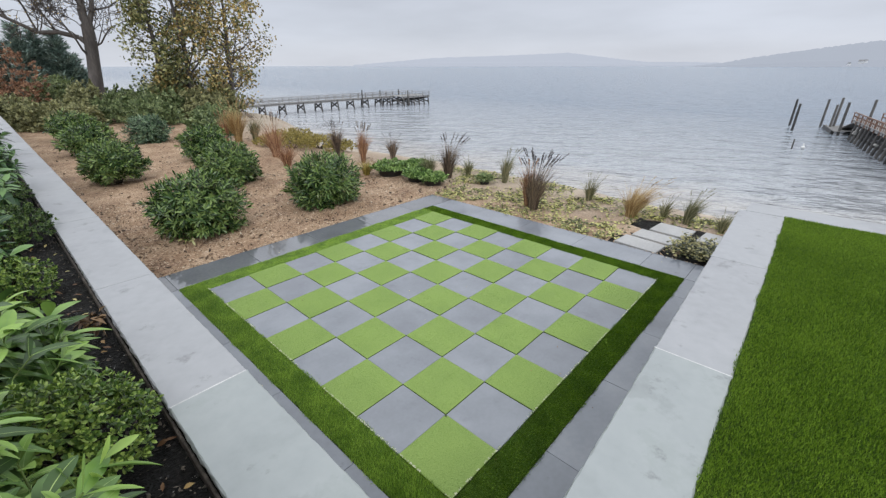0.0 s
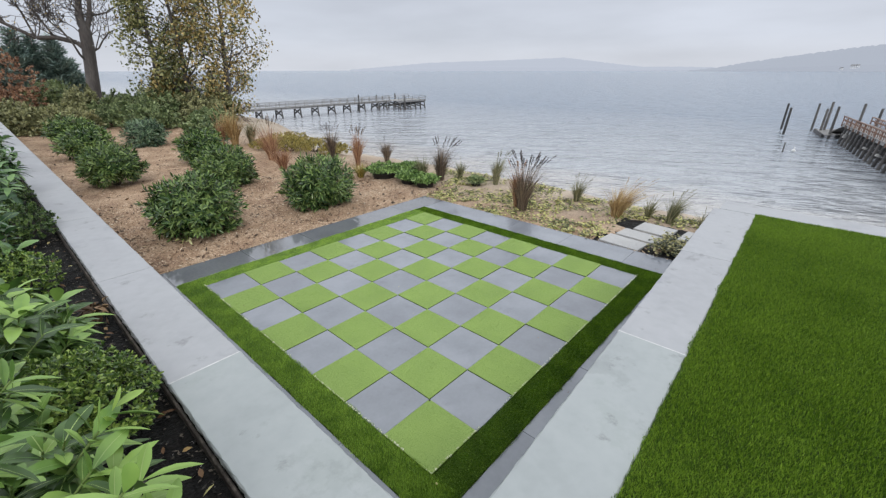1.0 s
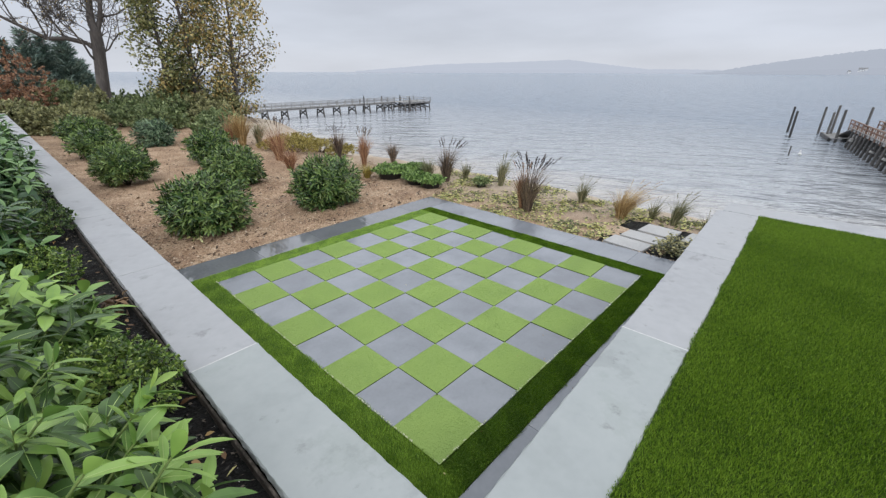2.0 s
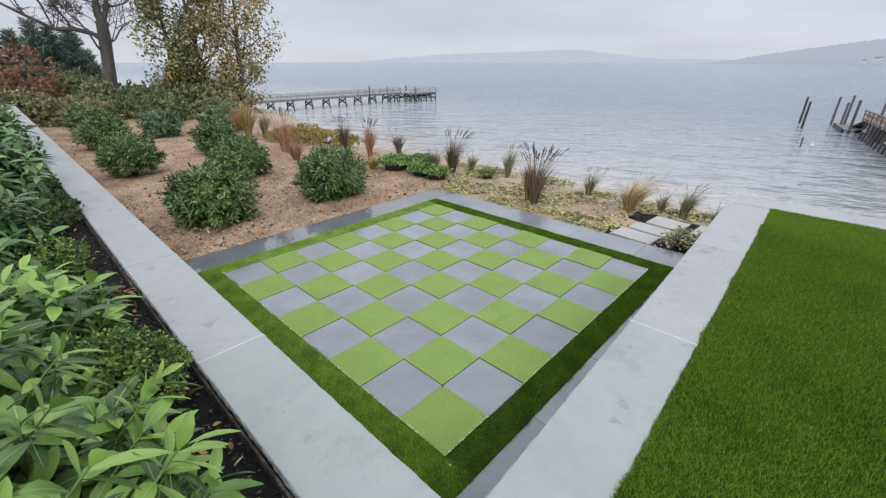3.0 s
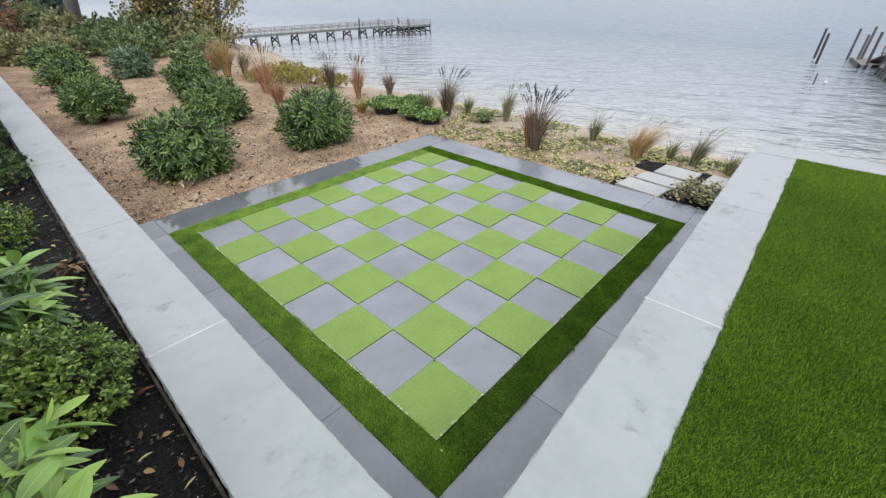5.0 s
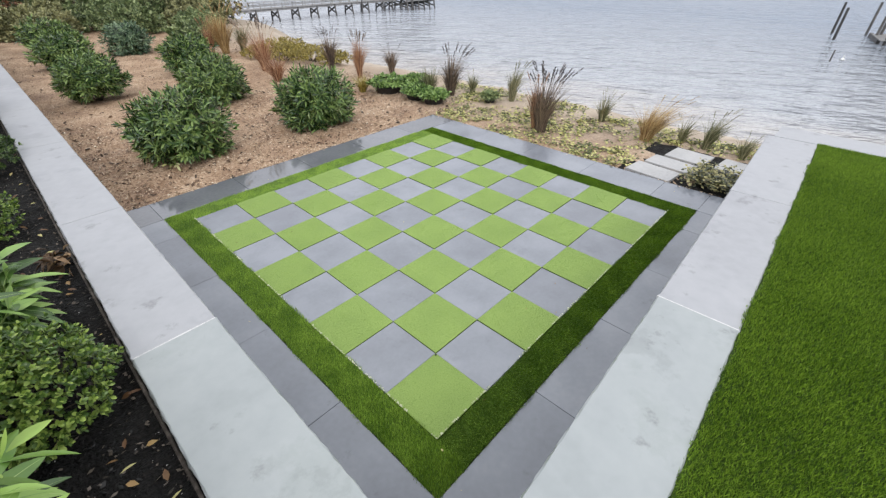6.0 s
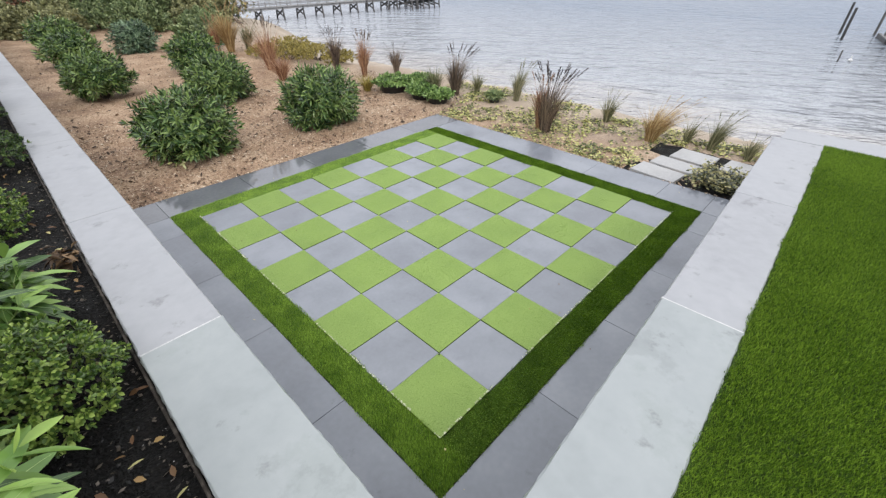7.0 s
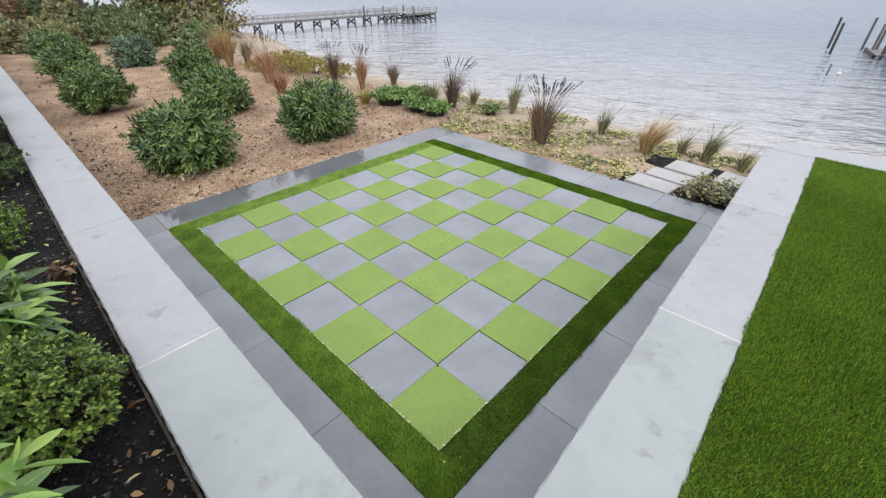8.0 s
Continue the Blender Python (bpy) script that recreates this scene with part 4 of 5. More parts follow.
def grass_clump(r, h, spread, count, blade_mat, label, plumes=0, lean=(0.0, 0.0), plume_mat=None, width=0.007):
    """A tuft of arching blades, some carrying a seed plume."""
    g = thing("ornamental_grass", Matrix(), label, "grass", "ornamental grasses along the bank")
    n = count
    a = r.uniform(0, 2 * np.pi, n)
    base = np.stack([np.cos(a), np.sin(a), np.zeros(n)], 1) * (np.sqrt(r.random(n)) * spread * 0.22)[:, None]
    out = np.stack([np.cos(a), np.sin(a), np.zeros(n)], 1) + r.normal(0, 0.3, (n, 3)) * np.array([1, 1, 0])
    hh = h * r.uniform(0.45, 0.95, n)
    reach = spread * 1.35 * r.uniform(0.1, 1.0, n) * hh / h
    rows = []
    ts = (0, 0.3, 0.6, 0.85, 1.0)
    for t in ts:
        c = base + out * (reach * t ** 1.9)[:, None] + np.array([lean[0], lean[1], 0]) * (hh * t * t)[:, None]
        c[:, 2] = hh * (t - 0.16 * t ** 3 * (reach / max(spread, 0.01)))
        rows.append(c)
    s = np.stack([-np.sin(a), np.cos(a), np.zeros(n)], 1) + r.normal(0, 0.5, (n, 3)) * np.array([1, 1, 0])
    s = unit(s)
    vs = []
    for c, w in zip(rows, (0.8, 1, 0.8, 0.5, 0.1)):
        vs += [c - s * width * w / 2, c + s * width * w / 2]
    v = np.stack(vs, 1)
    q = np.array([(2 * i, 2 * i + 1, 2 * i + 3, 2 * i + 2) for i in range(4)])
    f = (q[None] + (np.arange(n) * 10)[:, None, None]).reshape(-1, 4)
    child("blade_tuft", fast_mesh("blade_tuft", v.reshape(-1, 3), f, blade_mat), g)
    if plumes:
        segs, P, D = [], [], []
        for i in range(plumes):
            b = r.uniform(0, 2 * np.pi)
            o = Vector((math.cos(b), math.sin(b), 0)) * spread * r.uniform(0.2, 1.0) + Vector((lean[0], lean[1], 0)) * h * 1.1
            top = Vector((0, 0, h * r.uniform(0.85, 1.0))) + o
            mid = Vector((o.x * 0.3, o.y * 0.3, top.z * 0.55))
            segs += [(Vector((o.x * 0.1, o.y * 0.1, 0)), mid, 0.003, 0.0025), (mid, top, 0.0025, 0.0015)]
            ax = (top - mid).normalized() + Vector((o.x, o.y, -0.1)) * 0.6
            for k in range(26):
                P.append(top + ax * (0.16 * h * (k / 26 - 0.45)))
                D.append(ax + Vector(r.normal(0, 0.22, 3)))
        child("culms", fast_mesh("culms", *tubes(segs, 4), blade_mat), g)
        P, D = np.array(P), np.array(D)
        v, f = diamonds(P, D, unit(r.normal(0, 1, P.shape)), 0.045 * h, 0.010 * h)
        child("plumes", fast_mesh("plumes", v, f, plume_mat or M_PLUME), g, label="dark feathery seed plumes")
    return g


L_PURPLE, L_RUST, L_TAN, L_GREEN = "purple-brown fountain grass with dark plumes on sandy bank", "rust-coloured upright autumn grass in bark mulch", "golden tan grass leaning in the wind", "grey-green wispy grass on the sandy bank"
clumps = (
    (5.54, 2.78, 0.92, 0.34, 280, M_GRASS_PURPLE, L_PURPLE, 26, (0.07, -0.07), M_PLUME), (5.68, 3.0, 0.80, 0.20, 240, M_GRASS_RUST, L_RUST, 6, (0, 0), M_GRASS_RUST), (6.2, 5.6, 0.86, 0.30, 300, M_GRASS_PURPLE, L_PURPLE, 18, (0.06, -0.06), M_PLUME), (5.9, 5.95, 0.62, 0.26, 240, M_GRASS_GREEN, L_GREEN, 0, (0, 0), None),
    (6.75, 5.4, 0.42, 0.2, 140, M_GRASS_GREEN, L_GREEN, 3, (0, 0), M_GRASS_GREEN), (6.7, 4.25, 0.66, 0.22, 190, M_GRASS_GREEN, L_GREEN, 10, (0.08, -0.08), M_GRASS_GREEN), (6.75, 2.2, 0.46, 0.20, 170, M_GRASS_GREEN, L_GREEN, 9, (0.08, -0.08), M_GRASS_GREEN),
    (6.35, 1.2, 0.60, 0.36, 330, M_GRASS_TAN, L_TAN, 6, (0.22, -0.30), M_GRASS_TAN), (6.65, 0.72, 0.38, 0.20, 90, M_GRASS_GREEN, L_GREEN, 6, (0.1, -0.15), M_GRASS_GREEN), (6.55, 0.32, 0.52, 0.20, 190, M_GRASS_GREEN, L_GREEN, 8, (0.18, -0.24), M_GRASS_GREEN), (6.5, -0.22, 0.34, 0.18, 110, M_GRASS_GREEN, L_GREEN, 5, (0.08, -0.1), M_GRASS_GREEN),
    (5.9, 9.9, 0.86, 0.24, 260, M_GRASS_PURPLE, L_PURPLE, 14, (0, 0), M_PLUME), (5.9, 8.6, 0.92, 0.22, 300, M_GRASS_RUST, L_RUST, 14, (0.03, -0.03), M_GRASS_PURPLE), (6.75, 8.3, 0.62, 0.24, 200, M_GRASS_PURPLE, L_PURPLE, 5, (0, 0), M_PLUME), (4.15, 9.7, 0.62, 0.34, 260, M_GRASS_RUST, L_RUST, 0, (-0.05, 0.05), None),
    (4.5, 11.0, 1.05, 0.45, 220, M_GRASS_RUST, "tall dry purple-brown grass in bark mulch", 18, (-0.05, 0.05), M_GRASS_PURPLE), (4.9, 14.6, 1.2, 0.42, 520, M_GRASS_TAN, "orange-tan feathery grass among green shrubs", 10, (0, 0), M_GRASS_TAN), (4.6, 14.9, 0.95, 0.22, 180, M_GRASS_RUST, L_RUST, 6, (0, 0), M_GRASS_RUST), (5.5, 14.6, 0.8, 0.3, 260, M_GRASS_GREEN, "dark green upright grass beside dry grass", 4, (0.1, -0.1), M_GRASS_GREEN), (5.0, 7.3, 0.36, 0.3, 200, M_YELLOW_LOW, "low yellow-green tufted grass in bark mulch", 0, (0, 0), None))
for i, (x, y, h, sp, cnt, mt, lab, pl, lean, pm) in enumerate(clumps):
    g = grass_clump(np.random.default_rng(200 + i), h * 1.18, sp * 1.2, int(cnt * 1.15), mt, lab, pl, lean, pm, 0.005 + 0.0005 * math.hypot(x, y))
    g.location = (x, y, bed_z(x, y) - 0.01)

q = np.random.default_rng(260)
a = q.uniform(0, 2 * np.pi, 34)
P = np.stack([q.normal(0, 0.035, 34), q.normal(0, 0.06, 34), q.uniform(0.02, 0.09, 34)], 1)
v, f = leaves(P, np.stack([np.cos(a), np.sin(a), q.uniform(-0.3, 0.9, 34)], 1), q.normal(0, 0.6, (34, 3)) + np.array([0, 0, 0.8]), q.uniform(0.06, 0.13, 34), q.uniform(0.02, 0.045, 34), SHORT, 0.7, 0.3)
clump = thing("dried_plant", Matrix.Translation((-1.19, 2.25, 0.875)), "withered brown curled leaves beside the coping", "plant")
child("curled_leaves", fast_mesh("curled_leaves", v, f, M_WITHERED), clump)
child("stem", fast_mesh("stem", *tubes([(Vector((0, 0, -0.02)), Vector((0.01, 0.01, 0.07)), 0.006, 0.004)], 6), M_STEM), clump)

# fresh green low perennials
for i, (x, y, rx, rz) in enumerate(((5.45, 6.85, 0.46, 0.34), (6.15, 6.7, 0.34, 0.26), (5.5, 5.98, 0.33, 0.25), (5.5, 5.45, 0.30, 0.26), (6.4, 4.62, 0.17, 0.2))):
    ob = shrub("low_perennial", np.random.default_rng(300 + i), 60 + i, rx, rz, 150, 9, 0.075, 0.04, M_HOSTA if i < 4 else M_HEDGE, "low fresh-green leafy perennial in black nursery pot", "plant", M_STEM_GREEN, 0.15, -0.1, 1.25, ((0, 0.2), (0.4, 1), (0.75, 0.8), (1, 0.1)), 0.3, "low green perennials", 0.1, clear=0.12)
    ob.location = (x, y, bed_z(x, y))
    bm = bmesh.new()
    pole(bm, (0, 0, -0.03), (0, 0, 0.13), rx * 0.62, rx * 0.74, 20)
    pot = part("pot", bm, M_POT, ob, "low black nursery pot")
    bm = bmesh.new()
    pole(bm, (0, 0, 0.11), (0, 0, 0.138), rx * 0.70, rx * 0.66, 20)
    part("soil", bm, M_SOIL, pot, "dark potting soil")
for i, (x, y, rx, rz) in enumerate(((5.6, 12.1, 0.75, 0.55), (6.2, 11.4, 0.7, 0.5), (6.5, 10.6, 0.5, 0.38), (5.4, 13.2, 0.5, 0.4), (6.4, 12.6, 0.7, 0.42), (6.6, 13.9, 0.75, 0.45))):
    ob = shrub("yellow_shrub", np.random.default_rng(320 + i), 70 + i, rx, rz, 260, 9, 0.06, 0.032, M_YELLOW_LOW, "low spreading shrub with yellow autumn leaves", "shrub", M_STEM, 0.25, -0.2, 1.2, None, 0.3, "yellow shrubs on the bank", clear=0.03)
    ob.location = (x, y, bed_z(x, y) - 0.05)

# creeping groundcover on the bank
r = np.random.default_rng(5)
spots = []
while len(spots) < 620:
    x, y = r.uniform(4.85, 7.3), r.uniform(-0.55, 6.2)
    if x > crest(y) + 0.25 or (4.8 < x < 6.35 and -0.6 < y < 1.0) or (y > 4.9 and x < 5.6):
        continue
    if noise.noise(Vector((x * 1.1, y * 1.1, 9))) + r.uniform(-0.5, 0.5) < -0.12:
        continue
    spots.append((x, y, bed_z(x, y)))
spots = np.array(spots)


def cover(spots, r, k, size, mat_, name, label):
    n = len(spots) * k
    c = np.repeat(spots, k, 0) + np.stack([r.normal(0, 0.055, n), r.normal(0, 0.055, n), np.abs(r.normal(0.015, 0.02, n))], 1)
    a = r.uniform(0, 2 * np.pi, n)
    D = np.stack([np.cos(a), np.sin(a), r.uniform(-0.1, 0.6, n)], 1)
    v, f = leaves(c, D, np.array([0, 0, 1.0]) + r.normal(0, 0.35, (n, 3)), size * r.uniform(0.6, 1.3, n), size * 0.7 * r.uniform(0.6, 1.2, n), ((0, 0.3), (0.45, 1), (1, 0.2)), 0.25, 0.1)
    return tagged(new(name, fast_mesh(name, v, f, mat_)), label, "groundcover", kind="stuff")


cover(spots, r, 11, 0.055, M_COVER, "groundcover", "creeping yellow-green groundcover over sandy mulch")
dark = spots[r.random(len(spots)) < 0.25] + np.array([0.05, 0.03, 0])
cover(dark, r, 6, 0.04, M_COVER_DARK, "bronze_groundcover", "dark bronze creeping leaves among yellow groundcover")

# ---- stepping stones ----
patch = tagged(new("path_soil", bed_mesh(4.83, 6.35, -0.66, 1.0, -0.022, 0.06, 0.018, M_SOIL, "path_soil")), "black mulch between the stepping stones", "soil", kind="structure")
path = thing("stepping_stone_path", Matrix(), "pale bluestone stepping stones set in black mulch", "path", kind="structure")
for x0, x1, y0, y1, turn in ((4.86, 5.25, 0.27, 0.90, -6), (5.31, 5.67, 0.12, 0.80, -6), (5.75, 6.21, 0.10, 0.66, -5), (5.72, 6.22, -0.42, -0.04, -5)):
    ob = child("stone", slab_mesh("stone", x1 - x0, y1 - y0, 0.05, M_STONE, 0.006), path)
    ob.matrix_basis = pose((x0 + x1) / 2, (y0 + y1) / 2, 0.012, 0, 0, turn)
r = np.random.default_rng(77)
sp = np.stack([r.uniform(4.92, 5.62, 60), r.uniform(-0.58, 0.12, 60), np.full(60, 0.02)], 1)
cover(np.concatenate([sp, sp + np.array([0.02, 0, 0.06])]), r, 12, 0.05, M_COVER_DARK, "path_groundcover", "bronze-green leafy groundcover spilling by the stones")

# ---- pier at the far side ----


def pier(name, a, b, width, deck, bents, label, rail_mat, deck_mat, braces=True, crust=False, rail_h=0.66, r=None):
    """A timber pier from a to b: bents of two raked piles with braces, stringers, deck, posts and rails."""
    a, b = Vector((*a, 0)), Vector((*b, 0))
    d = (b - a).normalized()
    s = Vector((-d.y, d.x, 0))
    p = thing(name, Matrix(), label, "pier")
    bm = bmesh.new()
    total = (b - a).length
    n = int(total / 0.16)
    for i in range(n):
        c = a + d * (i + 0.5) * total / n
        beam(bm, c - s * width / 2 + Vector((0, 0, deck - 0.025)), c + s * width / 2 + Vector((0, 0, deck - 0.025)), 0.145, 0.05)
    part("deck", bm, deck_mat, p)
    for side in (-1, 1):
        bm = bmesh.new()
        o = s * side * (width / 2 - 0.12)
        beam(bm, a + o + Vector((0, 0, deck - 0.18)), b + o + Vector((0, 0, deck - 0.18)), 0.08, 0.18)
        part("stringer", bm, deck_mat, p)
        for hh in (0.5, 1.0):
            bm = bmesh.new()
            o = s * side * (width / 2 - 0.03) + Vector((0, 0, deck + rail_h * hh))
            beam(bm, a + o, b + o, 0.12 if hh == 1 else 0.05, 0.06 if hh == 1 else 0.10)
            part("rail", bm, rail_mat, p)
        k = int(total / 1.45)
        for i in range(k + 1):
            bm = bmesh.new()
            c = a + d * (total * i / k) + s * side * (width / 2 - 0.04)
            beam(bm, c + Vector((0, 0, deck - 0.3)), c + Vector((0, 0, deck + rail_h)), 0.09, 0.09)
            part("rail_post", bm, rail_mat, p)
    for t in bents:
        c = a + d * t
        for side in (-1, 1):
            bm = bmesh.new()
            top, foot = c + s * side * (width / 2 - 0.15), c + s * side * (width / 2 + 0.22)
            pole(bm, (foot.x, foot.y, WATER - 1.2), (top.x, top.y, deck - 0.05), 0.12, 0.10)
            piling = part("piling", bm, M_PILE, p)
            if crust and r.random() < 0.45:
                bm = bmesh.new()
                q = foot.lerp(top, 0.42)
                q2 = foot.lerp(top, 0.58)
                pole(bm, (q.x, q.y, WATER + 0.5 + r.uniform(0, 0.3)), (q2.x, q2.y, WATER + 0.85 + r.uniform(0, 0.3)), 0.17, 0.16)
                part("barnacle_band", bm, M_BARNACLE, piling, "pale barnacle crust")
        if braces:
            for side in (-1, 1):
                bm = bmesh.new()
                beam(bm, c + s * side * (width / 2) + Vector((0.1 * side, 0, WATER + 0.45)), c - s * side * (width / 2 - 0.1) + Vector((0.1 * side, 0, deck - 0.3)), 0.07, 0.2)
                part("brace", bm, M_PILE, p)
    return p


r = np.random.default_rng(9)
PY = 57.0
left_pier = pier("pier", (7.0, PY), (48.3, PY), 1.9, -2.3, [15.6, 18.5, 21.4, 24.3, 27.2, 30.1, 33.0, 35.9, 38.8, 40.6], "long weathered timber pier reaching into the bay", M_WOOD_GREY, M_WOOD_GREY, r=r)
head = pier("jetty", (48.4, PY - 1.0), (54.8, PY - 1.0), 4.4, -2.3, [0.3, 1.5, 2.7, 3.9, 5.1, 6.2], "wider timber platform at the end of the pier", M_WOOD_GREY, M_WOOD_GREY, r=r)
for x, y, top in ((41.6, PY - 1.15, -1.05), (47.2, PY + 1.2, -1.35), (49.5, PY - 3.35, -1.35), (51.6, PY + 1.4, -1.35)):
    bm = bmesh.new()
    pole(bm, (0, 0, WATER - 1.5), (0, 0, top), 0.10, 0.09)
    o = thing("mooring_pile", pose(x, y, 0), "dark timber mooring pile beside the pier", "pile", "mooring piles")
    part("post", bm, M_PILE, o)

# ---- nearer dock ----
dock = pier("dock", (21.0, -8.9), (53.6, -3.1), 2.0, -2.1, [1.5 + 1.15 * i for i in range(27)], "reddish-railed timber dock on dark crusted piles", M_RED_WOOD, M_WOOD_GREY, True, True, 0.62, r)
a, b = Vector((21.0, -8.9, 0)), Vector((53.6, -3.1, 0))
d = (b - a).normalized()
s = Vector((-d.y, d.x, 0))
for side in (-1, 1):
    for i in range(66):
        bm = bmesh.new()
        c = a + d * (0.3 + i * 0.49) + s * side * 0.985
        beam(bm, c + Vector((0, 0, -2.06)), c + Vector((0, 0, -1.5)), 0.04, 0.07)
        part("baluster", bm, M_RED_WOOD, dock)
fl = thing("floating_dock", pose(58.6, -1.6, WATER, 0, 0, 10), "low grey floating dock moored to tall piles", "dock")
bm = bmesh.new()
for i in range(16):
    beam(bm, (-2.2 + i * 0.29, -1.1, 0.42), (-4.0 + i * 0.29, 1.1, 0.42), 0.27, 0.05)
part("deck", bm, M_WOOD_GREY, fl)
bm = bmesh.new()
for y in (-0.95, 0.95):
    beam(bm, (-2.35, y, 0.15), (2.35, y, 0.15), 0.25, 0.45)
part("float", bm, M_PILE, fl)
gang = thing("gangway", Matrix(), "sloping timber gangway from dock to float", "gangway")
bm = bmesh.new()
beam(bm, (53.6, -3.0, -2.2), (56.8, -2.0, WATER + 0.5), 0.9, 0.12)
part("ramp", bm, M_PILE, gang)
for x, y, top in ((61.4, 2.75, -1.0), (56.4, 2.1, -1.15), (62.5, 0.1, -0.95), (58.3, -0.75, -1.2), (58.9, -1.0, -0.55), (55.0, -1.55, -0.75), (57.5, -3.4, -0.55), (58.6, -4.75, -1.0), (46.0, -5.4, -0.6), (43.3, 1.0, -3.0)):
    bm = bmesh.new()
    pole(bm, (0, 0, WATER - 1.5), (0, 0, top), 0.125 if top > -2 else 0.06, 0.105 if top > -2 else 0.05)
    o = thing("mooring_pile", pose(x, y, 0), "dark timber mooring pile standing in water", "pile", "mooring piles")
    part("post", bm, M_PILE, o)
bm = bmesh.new()
bmesh.ops.create_uvsphere(bm, u_segments=16, v_segments=10, radius=0.15, matrix=Matrix.Diagonal((1.5, 1, 0.75, 1)))
pole(bm, (0, 0, 0.1), (0, 0, 0.3), 0.05, 0.04)
buoy = thing("buoy", pose(44.2, 0.35, WATER + 0.08), "small white mooring buoy afloat", "buoy")
part("float", bm, M_WHITE, buoy)

# ---- trees ----


def grow(r, p, d, length, radius, depth, segs, tips, bend=0.25, split=2, up=0.1, keep=0.72, taper=0.68):
    steps = 3
    for i in range(steps):
        d = (d + Vector(r.normal(0, bend, 3)) * 0.5 + Vector((0, 0, up))).normalized()
        q = p + d * length / steps
        r1 = radius * (1 - (1 - taper) * (i + 1) / steps)
        segs.append((p, q, radius * (1 - (1 - taper) * i / steps), r1))
        p = q
        if depth <= 1:
            tips.append((p, d))
        if depth > 0 and i > 0 and r.random() < 0.75:
            side = Vector(r.normal(0, 1, 3))
            side = (side - d * side.dot(d)).normalized()
            grow(r, p, (d * 0.55 + side * 0.85).normalized(), length * keep * r.uniform(0.6, 1.0), r1 * 0.45, depth - 1, segs, tips, bend, split, up, keep, taper)
    if depth > 0:
        for i in range(split):
            side = Vector(r.normal(0, 1, 3))
            side = (side - d * side.dot(d)).normalized()
            grow(r, p, (d * 0.8 + side * 0.6).normalized(), length * keep * r.uniform(0.75, 1.1), r1 * 0.66, depth - 1, segs, tips, bend, split, up, keep, taper)


def leaf_cloud(r, tips, per, spread, size, mat_, name):
    c = np.array([p for p, d in tips])
    n = len(c) * per
    P = np.repeat(c, per, 0) + r.normal(0, spread, (n, 3))
    D = r.normal(0, 1, (n, 3)) + np.array([0, 0, -0.4])
    v, f = diamonds(P, D, unit(r.normal(0, 1, (n, 3))), size * r.uniform(0.6, 1.3, n), size * 0.7 * r.uniform(0.6, 1.2, n), 0.1)
    return fast_mesh(name, v, f, mat_)


# big half-bare tree
r = np.random.default_rng(21)
tree = thing("bare_tree", pose(3.42, 28.5, -0.15), "large grey-trunked tree nearly bare in autumn", "tree")
segs, tips = [], []
trunk = [(0.05, 0, 0, 0.44), (0.08, 0, 0.5, 0.36), (0.16, -0.02, 1.6, 0.31), (0.36, -0.06, 2.9, 0.28), (0.5, -0.1, 3.9, 0.28), (0.55, -0.12, 4.6, 0.25)]
for (x0, y0, z0, r0), (x1, y1, z1, r1) in zip(trunk, trunk[1:]):
    segs.append((Vector((x0, y0, z0)), Vector((x1, y1, z1)), r0, r1))
top = Vector((0.55, -0.12, 4.5))
grow(r, top, Vector((-0.08, 0, 1)), 2.2, 0.20, 5, segs, tips, 0.32)
grow(r, top - Vector((0, 0, 0.4)), Vector((0.55, 0.1, 0.85)).normalized(), 1.9, 0.15, 5, segs, tips, 0.32)
limb = [(0.45, -0.1, 3.6, 0.15), (0.1, 0.0, 4.0, 0.125), (-0.7, 0.1, 4.2, 0.11), (-1.4, 0.2, 4.15, 0.10), (-2.3, 0.3, 4.7, 0.08), (-3.4, 0.4, 5.4, 0.05)]
for i, ((x0, y0, z0, r0), (x1, y1, z1, r1)) in enumerate(zip(limb, limb[1:])):
    segs.append((Vector((x0, y0, z0)), Vector((x1, y1, z1)), r0, r1))
    if i > 0:
        grow(r, Vector((x1, y1, z1)), Vector((-0.3, 0.1, 0.9)).normalized(), 1.5, r1 * 0.5, 4, segs, tips, 0.3)
grow(r, Vector((0.5, -0.1, 3.5)), Vector((0.8, -0.2, 0.35)).normalized(), 1.5, 0.05, 4, segs, tips, 0.3)
grow(r, Vector((0.3, -0.1, 3.0)), Vector((-0.8, -0.2, 0.65)).normalized(), 1.6, 0.06, 4, segs, tips, 0.3)
for i in range(18):
    a0 = Vector(limb[1 + i % 5][:3]) if i < 8 else Vector((0.5 + r.normal(0, 0.1), -0.1, r.uniform(3.4, 5.6)))
    way = Vector((r.normal(-0.2, 0.7), r.normal(0, 0.5), r.uniform(0.1, 1.0))).normalized()
    grow(r, a0 + Vector(r.normal(0, 0.1, 3)) * 0.3, way, r.uniform(0.7, 1.3), 0.03, 3, segs, tips, 0.35)
child("trunk", fast_mesh("trunk", *tubes(segs[:5], 14), M_BARK), tree)
tagged(child("limb_frame", fast_mesh("limb_frame", *tubes(segs[5:], 6, 0.011), M_BARK), tree), kind="stuff")
child("crown", leaf_cloud(r, tips[::7], 1, 0.2, 0.09, M_TREE_GOLD, "crown"), tree, label="few remaining yellow leaves")

# leafy olive and gold trees


